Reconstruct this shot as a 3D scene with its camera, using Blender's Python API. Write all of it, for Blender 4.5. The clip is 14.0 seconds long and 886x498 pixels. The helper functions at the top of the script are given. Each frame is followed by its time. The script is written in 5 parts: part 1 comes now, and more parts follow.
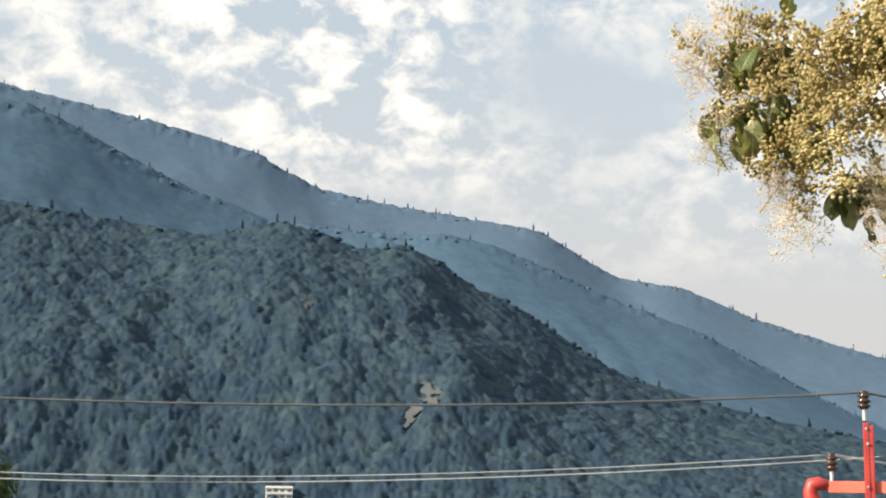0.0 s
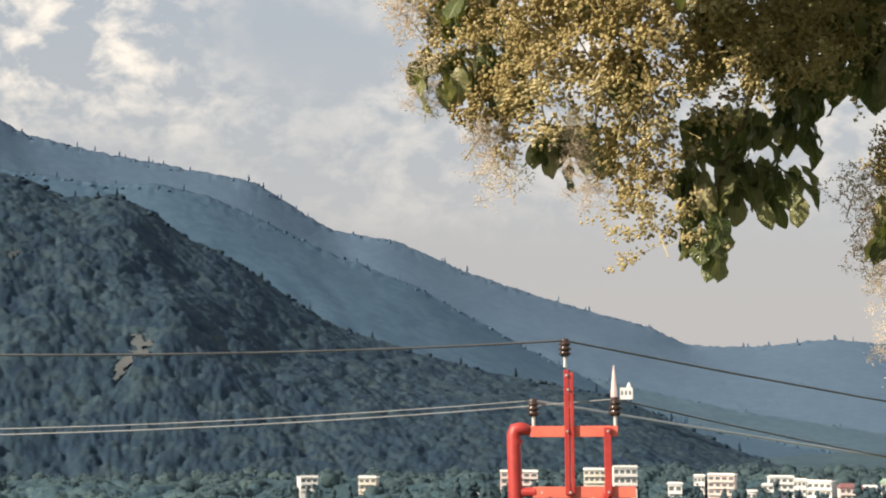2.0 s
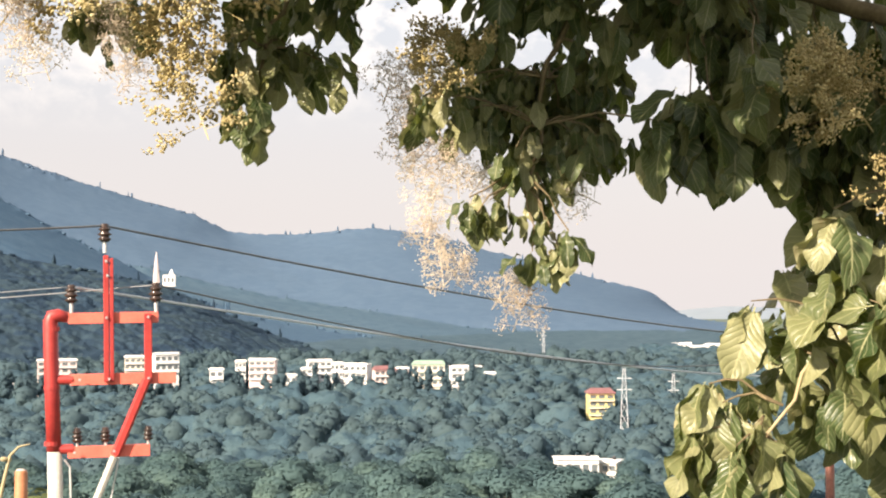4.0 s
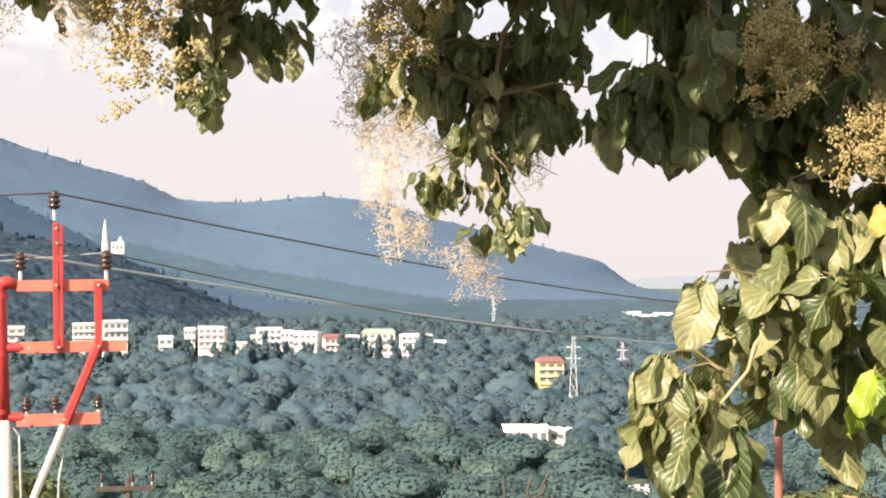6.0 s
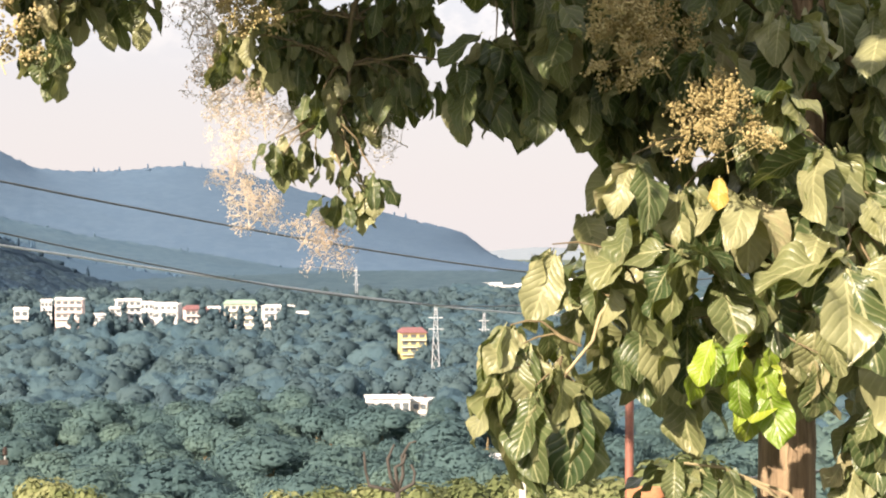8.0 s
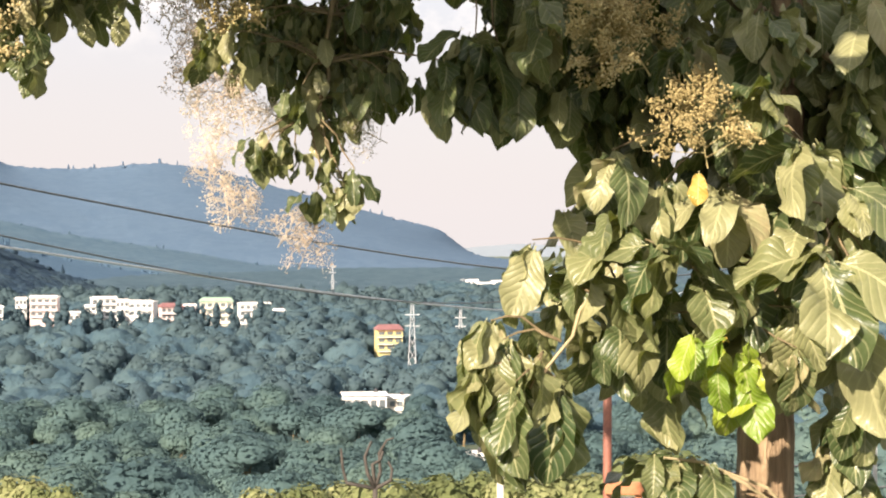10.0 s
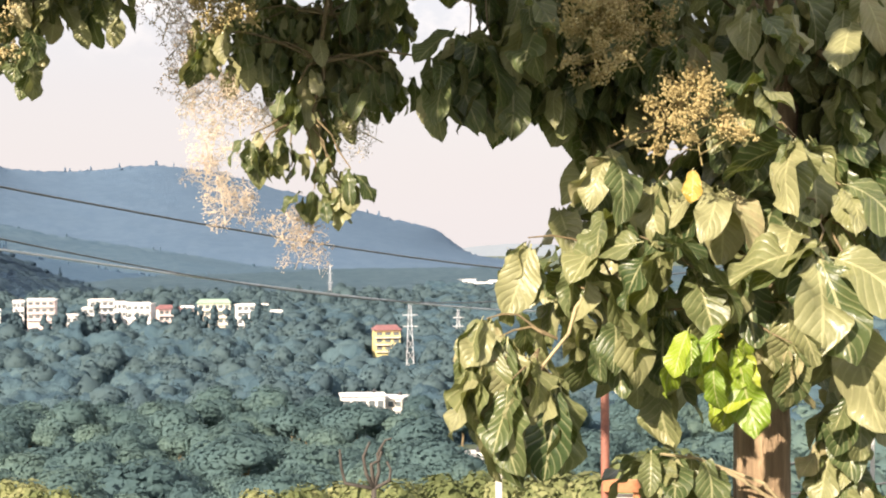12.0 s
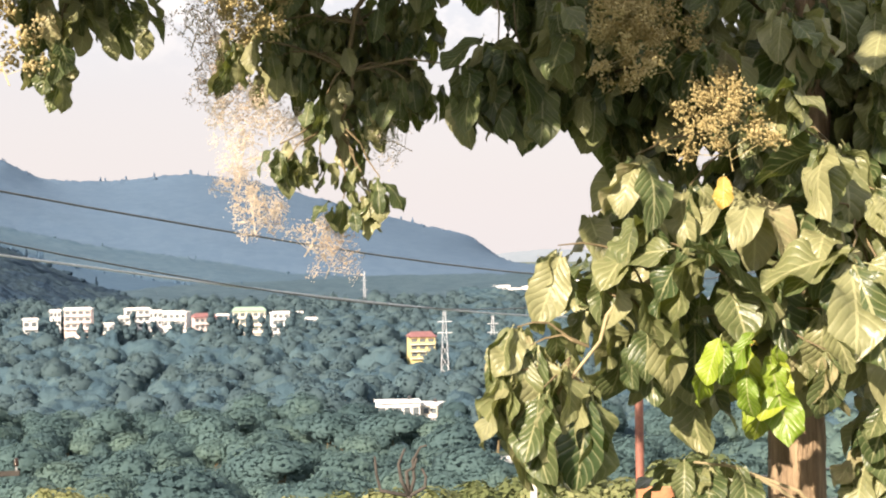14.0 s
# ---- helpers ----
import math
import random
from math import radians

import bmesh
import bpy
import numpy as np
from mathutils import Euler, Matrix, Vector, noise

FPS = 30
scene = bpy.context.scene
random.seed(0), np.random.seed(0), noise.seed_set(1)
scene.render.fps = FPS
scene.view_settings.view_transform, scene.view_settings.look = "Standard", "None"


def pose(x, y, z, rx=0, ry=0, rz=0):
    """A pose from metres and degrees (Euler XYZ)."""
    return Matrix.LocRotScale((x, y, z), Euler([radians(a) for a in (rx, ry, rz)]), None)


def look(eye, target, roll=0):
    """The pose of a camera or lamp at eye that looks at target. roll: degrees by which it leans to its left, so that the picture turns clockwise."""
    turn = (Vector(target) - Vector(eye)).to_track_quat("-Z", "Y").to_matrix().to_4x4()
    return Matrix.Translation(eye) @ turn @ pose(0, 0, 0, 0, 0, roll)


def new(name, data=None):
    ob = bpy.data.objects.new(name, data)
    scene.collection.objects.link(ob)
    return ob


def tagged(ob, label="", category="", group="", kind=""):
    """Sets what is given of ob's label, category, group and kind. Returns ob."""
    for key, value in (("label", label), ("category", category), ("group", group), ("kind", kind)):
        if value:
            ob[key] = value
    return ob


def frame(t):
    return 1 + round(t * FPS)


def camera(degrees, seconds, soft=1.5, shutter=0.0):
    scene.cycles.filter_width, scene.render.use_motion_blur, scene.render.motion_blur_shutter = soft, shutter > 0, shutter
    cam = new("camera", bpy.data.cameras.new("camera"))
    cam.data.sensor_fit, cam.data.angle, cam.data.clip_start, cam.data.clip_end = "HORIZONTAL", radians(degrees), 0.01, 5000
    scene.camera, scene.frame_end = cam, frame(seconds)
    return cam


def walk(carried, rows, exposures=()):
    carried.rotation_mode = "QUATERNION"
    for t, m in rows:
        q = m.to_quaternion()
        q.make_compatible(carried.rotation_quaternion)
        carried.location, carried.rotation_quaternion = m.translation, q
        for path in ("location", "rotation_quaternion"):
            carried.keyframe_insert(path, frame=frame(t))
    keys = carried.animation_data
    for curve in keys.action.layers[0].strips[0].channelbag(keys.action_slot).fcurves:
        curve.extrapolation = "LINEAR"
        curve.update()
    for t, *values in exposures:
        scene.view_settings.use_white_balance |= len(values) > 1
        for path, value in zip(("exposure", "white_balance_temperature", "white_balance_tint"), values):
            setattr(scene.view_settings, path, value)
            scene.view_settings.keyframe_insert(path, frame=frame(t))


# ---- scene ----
# Camera: turns on the spot on a hillside terrace; rows are seconds, place, heading (clockwise from +y), tilt, roll.
ROWS = [
    (0.0, -0.039, -0.030, 0.038, -35.774, 8.036, 1.002),
    (0.5, -0.033, -0.022, 0.027, -34.952, 7.629, 0.646),
    (1.0, -0.028, -0.015, 0.020, -32.745, 7.341, 0.728),
    (1.5, -0.021, -0.011, 0.017, -28.798, 7.014, 0.886),
    (2.0, -0.017, -0.001, 0.007, -24.778, 6.318, 0.308),
    (2.5, 0.001, 0.010, -0.004, -19.835, 5.358, -0.507),
    (3.0, 0.002, 0.015, -0.002, -13.122, 3.312, -0.389),
    (3.2, 0.000, 0.018, -0.010, -9.753, 2.959, -0.130),
    (5.3, -0.012, 0.016, -0.005, -6.452, 1.219, -0.080),
    (5.5, -0.020, 0.016, -0.004, -6.278, 1.171, -0.003),
    (6.0, -0.027, 0.016, -0.005, -5.492, 0.822, 0.083),
    (6.5, -0.004, 0.020, -0.007, -1.859, 0.111, -0.290),
    (7.0, 0.006, 0.019, -0.003, -0.604, -0.187, -0.530),
    (7.5, 0.021, 0.013, -0.003, 0.000, -0.009, 0.000),
    (8.0, 0.025, 0.007, -0.002, -0.236, -0.279, 0.191),
    (10.5, 0.007, -0.001, -0.009, 0.781, -0.426, 0.071),
    (11.0, 0.006, -0.010, -0.011, 0.511, -0.479, -0.156),
    (11.5, 0.013, -0.013, -0.011, 0.543, -0.494, -0.295),
    (12.0, 0.015, -0.017, -0.012, 0.781, -0.391, -0.318),
    (12.5, 0.022, -0.016, -0.009, -0.065, -0.615, -0.260),
    (13.0, 0.023, -0.013, -0.004, -0.129, -0.527, -0.381),
    (13.5, 0.029, -0.002, -0.004, -0.390, -0.369, -0.696),
    (14.0, 0.031, 0.005, -0.004, -0.520, -0.136, -0.801),
]
cam = camera(33.04, 14.0, soft=2.1)


def stance(x, y, z, heading, tilt, roll):
    return pose(x, y, z, 90 + tilt, 0, -heading) @ pose(0, 0, 0, 0, 0, roll)


walk(cam, [(t, stance(*r)) for t, *r in ROWS],
     exposures=[(0, 0.95, 6300, 9), (1.0, 0.85, 6300, 9), (2.0, 0.6, 6400, 11), (2.5, 0.72, 6450, 14), (3.2, 1.03, 6500, 14), (5.4, 1.28, 6500, 16), (14.0, 1.28, 6500, 16)])

# ---- light: hazy morning sky with broken cloud, low warm sun from the side ----
SUN_AZ, SUN_EL = -146.0, 28.0
world = bpy.data.worlds.new("sky")
scene.world = world
world.use_nodes = True
wn, wl = world.node_tree.nodes, world.node_tree.links
wn.clear()


def wnode(kind, **kw):
    n = wn.new(kind)
    for k, v in kw.items():
        if k in n.inputs:
            n.inputs[k].default_value = v
    return n


sky = wn.new("ShaderNodeTexSky")
sky.sky_type, sky.sun_disc = "NISHITA", False
sky.sun_elevation, sky.sun_rotation = radians(SUN_EL), radians(SUN_AZ)
sky.air_density, sky.dust_density, sky.ozone_density = 1.0, 2.5, 1.0
tc = wn.new("ShaderNodeTexCoord")
stretch = wn.new("ShaderNodeMapping")
stretch.inputs["Scale"].default_value = (1.0, 1.0, 1.45)
puffs = wnode("ShaderNodeTexNoise", Scale=30.0, Detail=7.0, Roughness=0.6, Distortion=0.2)
banks = wnode("ShaderNodeTexNoise", Scale=4.5, Detail=3.0, Roughness=0.5)
puff_cut = wn.new("ShaderNodeMapRange")
puff_cut.inputs["From Min"].default_value, puff_cut.inputs["From Max"].default_value = 0.43, 0.64
bank_cut = wn.new("ShaderNodeMapRange")
bank_cut.inputs["From Min"].default_value, bank_cut.inputs["From Max"].default_value = 0.25, 0.55
split = wn.new("ShaderNodeSeparateXYZ")
height = wn.new("ShaderNodeMapRange")
height.inputs["From Min"].default_value, height.inputs["From Max"].default_value = 0.11, 0.22
veil = wn.new("ShaderNodeMapRange")
veil.inputs["From Min"].default_value, veil.inputs["From Max"].default_value = 0.36, 0.02
veil.inputs["To Min"].default_value, veil.inputs["To Max"].default_value = 0.55, 0.96
mul1 = wn.new("ShaderNodeMath")
mul1.operation = "MULTIPLY"
mul2 = wn.new("ShaderNodeMath")
mul2.operation = "MULTIPLY"
mix_veil = wn.new("ShaderNodeMix")
mix_veil.data_type = "RGBA"
mix_cloud = wn.new("ShaderNodeMix")
mix_cloud.data_type = "RGBA"
veil_col = wn.new("ShaderNodeMix")
veil_col.data_type = "RGBA"
veil_col.inputs["A"].default_value, veil_col.inputs["B"].default_value = (4.5, 4.25, 4.05, 1), (4.7, 4.9, 4.8, 1)
rise = wn.new("ShaderNodeMapRange")
rise.inputs["From Min"].default_value, rise.inputs["From Max"].default_value = 0.10, 0.30
cloud_col = wn.new("ShaderNodeRGB")
cloud_col.outputs[0].default_value = (8.4, 7.6, 6.5, 1)
background = wnode("ShaderNodeBackground", Strength=0.084)
world_out = wn.new("ShaderNodeOutputWorld")
wl.new(tc.outputs["Generated"], stretch.inputs["Vector"])
wl.new(stretch.outputs["Vector"], puffs.inputs["Vector"])
wl.new(stretch.outputs["Vector"], banks.inputs["Vector"])
wl.new(tc.outputs["Generated"], split.inputs[0])
wl.new(puffs.outputs["Fac"], puff_cut.inputs["Value"])
wl.new(banks.outputs["Fac"], bank_cut.inputs["Value"])
wl.new(split.outputs["Z"], height.inputs["Value"])
wl.new(split.outputs["Z"], veil.inputs["Value"])
wl.new(puff_cut.outputs[0], mul1.inputs[0])
wl.new(bank_cut.outputs[0], mul1.inputs[1])
wl.new(mul1.outputs[0], mul2.inputs[0])
wl.new(height.outputs[0], mul2.inputs[1])
wl.new(veil.outputs[0], mix_veil.inputs["Factor"])
wl.new(sky.outputs[0], mix_veil.inputs["A"])
wl.new(split.outputs["Z"], rise.inputs["Value"])
wl.new(rise.outputs[0], veil_col.inputs["Factor"])
wl.new(veil_col.outputs["Result"], mix_veil.inputs["B"])
wl.new(mul2.outputs[0], mix_cloud.inputs["Factor"])
wl.new(mix_veil.outputs["Result"], mix_cloud.inputs["A"])
wl.new(cloud_col.outputs[0], mix_cloud.inputs["B"])
wl.new(mix_cloud.outputs["Result"], background.inputs["Color"])
wl.new(background.outputs[0], world_out.inputs[0])

sun = new("sun", bpy.data.lights.new("sun", "SUN"))
sun.data.energy, sun.data.angle, sun.data.color = 5.0, radians(0.6), (1.0, 0.87, 0.68)
_a, _e = radians(SUN_AZ), radians(SUN_EL)
sun.matrix_world = look((0, 0, 50), (-math.sin(_a) * math.cos(_e), -math.cos(_a) * math.cos(_e), 50 - math.sin(_e)))


# ---- materials ----
def mix_rgb(nt, fac, a, b, blend="MIX"):
    m = nt.nodes.new("ShaderNodeMix")
    m.data_type, m.blend_type = "RGBA", blend
    for sock, v in (("Factor", fac), ("A", a), ("B", b)):
        if hasattr(v, "links"):
            nt.links.new(v, m.inputs[sock])
        else:
            m.inputs[sock].default_value = v
    return m.outputs["Result"]


def math_node(nt, op, a, b=0.0):
    m = nt.nodes.new("ShaderNodeMath")
    m.operation = op
    for i, v in enumerate((a, b)):
        if hasattr(v, "links"):
            nt.links.new(v, m.inputs[i])
        else:
            m.inputs[i].default_value = v
    return m.outputs[0]


def noise_out(nt, scale, detail=4.0, rough=0.6, coord="Object", stretch_by=None):
    c = nt.nodes.new("ShaderNodeTexCoord")
    n = nt.nodes.new("ShaderNodeTexNoise")
    n.inputs["Scale"].default_value, n.inputs["Detail"].default_value, n.inputs["Roughness"].default_value = scale, detail, rough
    src = c.outputs[coord]
    if stretch_by:
        m = nt.nodes.new("ShaderNodeMapping")
        m.inputs["Scale"].default_value = stretch_by
        nt.links.new(src, m.inputs["Vector"])
        src = m.outputs["Vector"]
    nt.links.new(src, n.inputs["Vector"])
    return n.outputs["Fac"]


def ramp(nt, fac, stops):
    r = nt.nodes.new("ShaderNodeValToRGB")
    el = r.color_ramp.elements
    while len(el) < len(stops):
        el.new(0.5)
    for e, (p, c) in zip(el, stops):
        e.position, e.color = p, (*c, 1)
    nt.links.new(fac, r.inputs[0])
    return r.outputs[0]


def surface(name, coarse, fine, low, high, rough=0.7, bump=0.3, bump_dist=0.02, metallic=0.0, stretch_by=None, mid=None):
    """Two scales of noise between two colours, with fine relief."""
    m = bpy.data.materials.new(name)
    m.use_nodes = True
    nt = m.node_tree
    b = nt.nodes["Principled BSDF"]
    n1 = noise_out(nt, coarse, 4, 0.6, stretch_by=stretch_by)
    n2 = noise_out(nt, fine, 6, 0.65, stretch_by=stretch_by)
    f = math_node(nt, "ADD", math_node(nt, "MULTIPLY", n1, 0.55), math_node(nt, "MULTIPLY", n2, 0.45))
    stops = [(0.33, low), (0.67, high)] if mid is None else [(0.33, low), (0.5, mid), (0.67, high)]
    nt.links.new(ramp(nt, f, stops), b.inputs["Base Color"])
    b.inputs["Roughness"].default_value, b.inputs["Metallic"].default_value = rough, metallic
    bp = nt.nodes.new("ShaderNodeBump")
    bp.inputs["Strength"].default_value, bp.inputs["Distance"].default_value = bump, bump_dist
    nt.links.new(n2, bp.inputs["Height"])
    nt.links.new(bp.outputs[0], b.inputs["Normal"])
    return m


def random_value(nt):
    """A value for each object and each loose piece of a mesh."""
    o = nt.nodes.new("ShaderNodeObjectInfo")
    g = nt.nodes.new("ShaderNodeNewGeometry")
    return math_node(nt, "FRACT", math_node(nt, "ADD", o.outputs["Random"], g.outputs["Random Per Island"]))


def foliage(name, stops, scale=0.25, translucent=0.25, rough=0.75, bump_dist=0.4, by_piece=0.22):
    m = bpy.data.materials.new(name)
    m.use_nodes = True
    nt = m.node_tree
    b = nt.nodes["Principled BSDF"]
    o = nt.nodes.new("ShaderNodeObjectInfo")
    f = math_node(nt, "MULTIPLY", random_value(nt), by_piece)
    f = math_node(nt, "ADD", f, math_node(nt, "MULTIPLY", o.outputs["Random"], 0.33))
    f = math_node(nt, "ADD", f, math_node(nt, "MULTIPLY", noise_out(nt, scale, 5, 0.7), 0.67 - by_piece))
    col = ramp(nt, f, stops)
    nt.links.new(col, b.inputs["Base Color"])
    b.inputs["Roughness"].default_value = rough
    b.inputs["Specular IOR Level"].default_value = 0.15
    bp = nt.nodes.new("ShaderNodeBump")
    bp.inputs["Strength"].default_value, bp.inputs["Distance"].default_value = 0.7, bump_dist
    nt.links.new(noise_out(nt, scale * 6, 4, 0.7), bp.inputs["Height"])
    nt.links.new(bp.outputs[0], b.inputs["Normal"])
    if translucent:
        tr = nt.nodes.new("ShaderNodeBsdfTranslucent")
        nt.links.new(col, tr.inputs["Color"])
        mx = nt.nodes.new("ShaderNodeMixShader")
        mx.inputs[0].default_value = translucent
        nt.links.new(b.outputs[0], mx.inputs[1])
        nt.links.new(tr.outputs[0], mx.inputs[2])
        nt.links.new(mx.outputs[0], nt.nodes["Material Output"].inputs[0])
    return m


def forest_material(name, stops, cell, patch):
    """Tree cover seen from afar: each crown its own tone, with wide patches."""
    m = bpy.data.materials.new(name)
    m.use_nodes = True
    nt = m.node_tree
    b = nt.nodes["Principled BSDF"]
    c = nt.nodes.new("ShaderNodeTexCoord")
    vor = nt.nodes.new("ShaderNodeTexVoronoi")
    vor.inputs["Scale"].default_value = 1.0 / cell
    warp = nt.nodes.new("ShaderNodeVectorMath")
    warp.operation = "ADD"
    nz = nt.nodes.new("ShaderNodeTexNoise")
    nz.inputs["Scale"].default_value, nz.inputs["Detail"].default_value = 0.12, 3.0
    sc = nt.nodes.new("ShaderNodeVectorMath")
    sc.operation = "SCALE"
    sc.inputs["Scale"].default_value = cell * 0.9
    nt.links.new(c.outputs["Object"], nz.inputs["Vector"])
    nt.links.new(nz.outputs["Color"], sc.inputs[0])
    nt.links.new(c.outputs["Object"], warp.inputs[0])
    nt.links.new(sc.outputs[0], warp.inputs[1])
    nt.links.new(warp.outputs[0], vor.inputs["Vector"])
    sp = nt.nodes.new("ShaderNodeSeparateColor")
    nt.links.new(vor.outputs["Color"], sp.inputs[0])
    f = math_node(nt, "ADD", math_node(nt, "MULTIPLY", sp.outputs[0], 0.42), math_node(nt, "MULTIPLY", noise_out(nt, patch, 8, 0.75), 0.58))
    nt.links.new(ramp(nt, f, stops), b.inputs["Base Color"])
    b.inputs["Roughness"].default_value, b.inputs["Specular IOR Level"].default_value = 0.9, 0.05
    bp = nt.nodes.new("ShaderNodeBump")
    bp.inputs["Strength"].default_value, bp.inputs["Distance"].default_value = 0.55, cell * 0.16
    nt.links.new(noise_out(nt, 5.0 / cell, 5, 0.7), bp.inputs["Height"])
    nt.links.new(bp.outputs[0], b.inputs["Normal"])
    return m


def leaf_material(name, stops):
    """Broad leaf: pale midrib and side veins along the UVs, blotches, waxy gloss, light passing through."""
    m = bpy.data.materials.new(name)
    m.use_nodes = True
    nt = m.node_tree
    b = nt.nodes["Principled BSDF"]
    uv = nt.nodes.new("ShaderNodeUVMap")
    sp = nt.nodes.new("ShaderNodeSeparateXYZ")
    nt.links.new(uv.outputs[0], sp.inputs[0])
    across = math_node(nt, "ABSOLUTE", math_node(nt, "SUBTRACT", sp.outputs[0], 0.5))
    side = math_node(nt, "FRACT", math_node(nt, "SUBTRACT", math_node(nt, "MULTIPLY", sp.outputs[1], 8.0), math_node(nt, "MULTIPLY", across, 4.8)))
    side = math_node(nt, "ABSOLUTE", math_node(nt, "SUBTRACT", side, 0.5))
    vein = math_node(nt, "SUBTRACT", 1.0, math_node(nt, "MINIMUM", math_node(nt, "DIVIDE", side, 0.13), 1.0))
    rib = math_node(nt, "LESS_THAN", across, 0.028)
    veins = math_node(nt, "MAXIMUM", math_node(nt, "MULTIPLY", vein, 0.6), rib)
    f = math_node(nt, "ADD", math_node(nt, "MULTIPLY", random_value(nt), 0.7), math_node(nt, "MULTIPLY", noise_out(nt, 9.0, 5, 0.7), 0.3))
    col = ramp(nt, f, stops)
    pale = mix_rgb(nt, 0.6, col, (0.52, 0.50, 0.27, 1))
    col = mix_rgb(nt, veins, col, pale)
    nt.links.new(col, b.inputs["Base Color"])
    b.inputs["Roughness"].default_value = 0.34
    b.inputs["Specular IOR Level"].default_value = 0.5
    bp = nt.nodes.new("ShaderNodeBump")
    bp.inputs["Strength"].default_value, bp.inputs["Distance"].default_value = 0.5, 0.008
    h = math_node(nt, "ADD", math_node(nt, "MULTIPLY", math_node(nt, "MINIMUM", side, 0.3), 1.6), math_node(nt, "MULTIPLY", noise_out(nt, 22.0, 3), 0.5))
    nt.links.new(h, bp.inputs["Height"])
    nt.links.new(bp.outputs[0], b.inputs["Normal"])
    tr = nt.nodes.new("ShaderNodeBsdfTranslucent")
    nt.links.new(mix_rgb(nt, 0.5, col, (0.30, 0.34, 0.02, 1)), tr.inputs["Color"])
    mx = nt.nodes.new("ShaderNodeMixShader")
    mx.inputs[0].default_value = 0.28
    nt.links.new(b.outputs[0], mx.inputs[1])
    nt.links.new(tr.outputs[0], mx.inputs[2])
    nt.links.new(mx.outputs[0], nt.nodes["Material Output"].inputs[0])
    return m


TEAK_LEAF = leaf_material("teak_leaf", [(0.14, (0.034, 0.062, 0.022)), (0.38, (0.092, 0.122, 0.048)), (0.58, (0.205, 0.217, 0.096)), (0.80, (0.315, 0.310, 0.16)), (0.95, (0.46, 0.35, 0.21))])
FRESH_LEAF = leaf_material("fresh_leaf", [(0.2, (0.14, 0.23, 0.02)), (0.7, (0.27, 0.36, 0.03)), (0.9, (0.38, 0.42, 0.05))])
FLOWER = foliage("flower_buds", [(0.2, (0.36, 0.28, 0.12)), (0.5, (0.58, 0.48, 0.24)), (0.8, (0.80, 0.73, 0.48))], scale=8.0, translucent=0.35, bump_dist=0.003)
# Paler copy of the flower buds, with bright sky glare put into the colour.
SKYLIT_FLOWER = foliage("skylit_flower_buds", [(0.2, (0.62, 0.52, 0.42)), (0.5, (0.82, 0.74, 0.63)), (0.8, (0.90, 0.86, 0.78))], scale=8.0, translucent=0.5, bump_dist=0.003)
YELLOW_LEAF = leaf_material("yellow_leaf", [(0.2, (0.50, 0.33, 0.06)), (0.8, (0.60, 0.43, 0.10))])
BARK = surface("bark", 12.0, 46.0, (0.10, 0.06, 0.035), (0.60, 0.43, 0.26), 0.9, 1.0, 0.05, stretch_by=(1.0, 1.0, 0.10))
TWIG = surface("twig_bark", 10.0, 60.0, (0.10, 0.075, 0.04), (0.25, 0.19, 0.10), 0.85, 0.4, 0.004)
PALE_TWIG = surface("young_stem", 10.0, 60.0, (0.30, 0.24, 0.13), (0.48, 0.40, 0.24), 0.8, 0.3, 0.003)
# Valley trees: some blue distance haze mixed into the leaf colours.
VALLEY_TREE = foliage("hazed_valley_foliage", [(0.2, (0.068, 0.120, 0.134)), (0.5, (0.104, 0.170, 0.168)), (0.75, (0.162, 0.238, 0.198))], scale=0.12, translucent=0.42, by_piece=0.06)
# Farther woods: stronger haze blue put into the base colours.
WOODS = forest_material("hazed_valley_woods", [(0.3, (0.044, 0.078, 0.102)), (0.5, (0.054, 0.093, 0.115)), (0.7, (0.075, 0.118, 0.131))], 7.0, 0.05)
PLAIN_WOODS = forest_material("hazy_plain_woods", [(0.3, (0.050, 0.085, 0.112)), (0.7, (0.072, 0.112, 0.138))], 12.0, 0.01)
WOODS_TREE = foliage("hazed_wood_trees", [(0.2, (0.057, 0.098, 0.126)), (0.5, (0.076, 0.124, 0.147)), (0.75, (0.107, 0.162, 0.170))], scale=0.1, translucent=0.42, by_piece=0.12)
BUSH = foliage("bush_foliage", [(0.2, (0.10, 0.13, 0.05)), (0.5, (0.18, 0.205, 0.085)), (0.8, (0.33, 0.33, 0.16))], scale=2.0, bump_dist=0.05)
# Darker copy of the bush foliage; the shade is put into its colour.
SHADE_BUSH = foliage("shaded_foliage", [(0.15, (0.03, 0.06, 0.02)), (0.85, (0.09, 0.13, 0.04))], scale=2.0)
# Distance haze is put into these base colours: bluer and paler farther off.
HILL_A = forest_material("hazed_near_hill_forest", [(0.3, (0.024, 0.043, 0.069)), (0.5, (0.030, 0.052, 0.076)), (0.7, (0.042, 0.067, 0.084))], 9.0, 0.02)
HILL_E = forest_material("hazed_horizon_ridge_forest", [(0.3, (0.235, 0.275, 0.315)), (0.7, (0.25, 0.29, 0.33))], 20.0, 0.004)
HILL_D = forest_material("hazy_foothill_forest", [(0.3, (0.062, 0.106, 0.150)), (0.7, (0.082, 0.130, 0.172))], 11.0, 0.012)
HILL_B = forest_material("hazed_middle_hill_forest", [(0.3, (0.058, 0.103, 0.158)), (0.5, (0.064, 0.111, 0.167)), (0.7, (0.072, 0.121, 0.176))], 10.0, 0.015)
HILL_C = forest_material("hazed_far_hill_forest", [(0.3, (0.078, 0.124, 0.186)), (0.7, (0.090, 0.138, 0.200))], 14.0, 0.006)
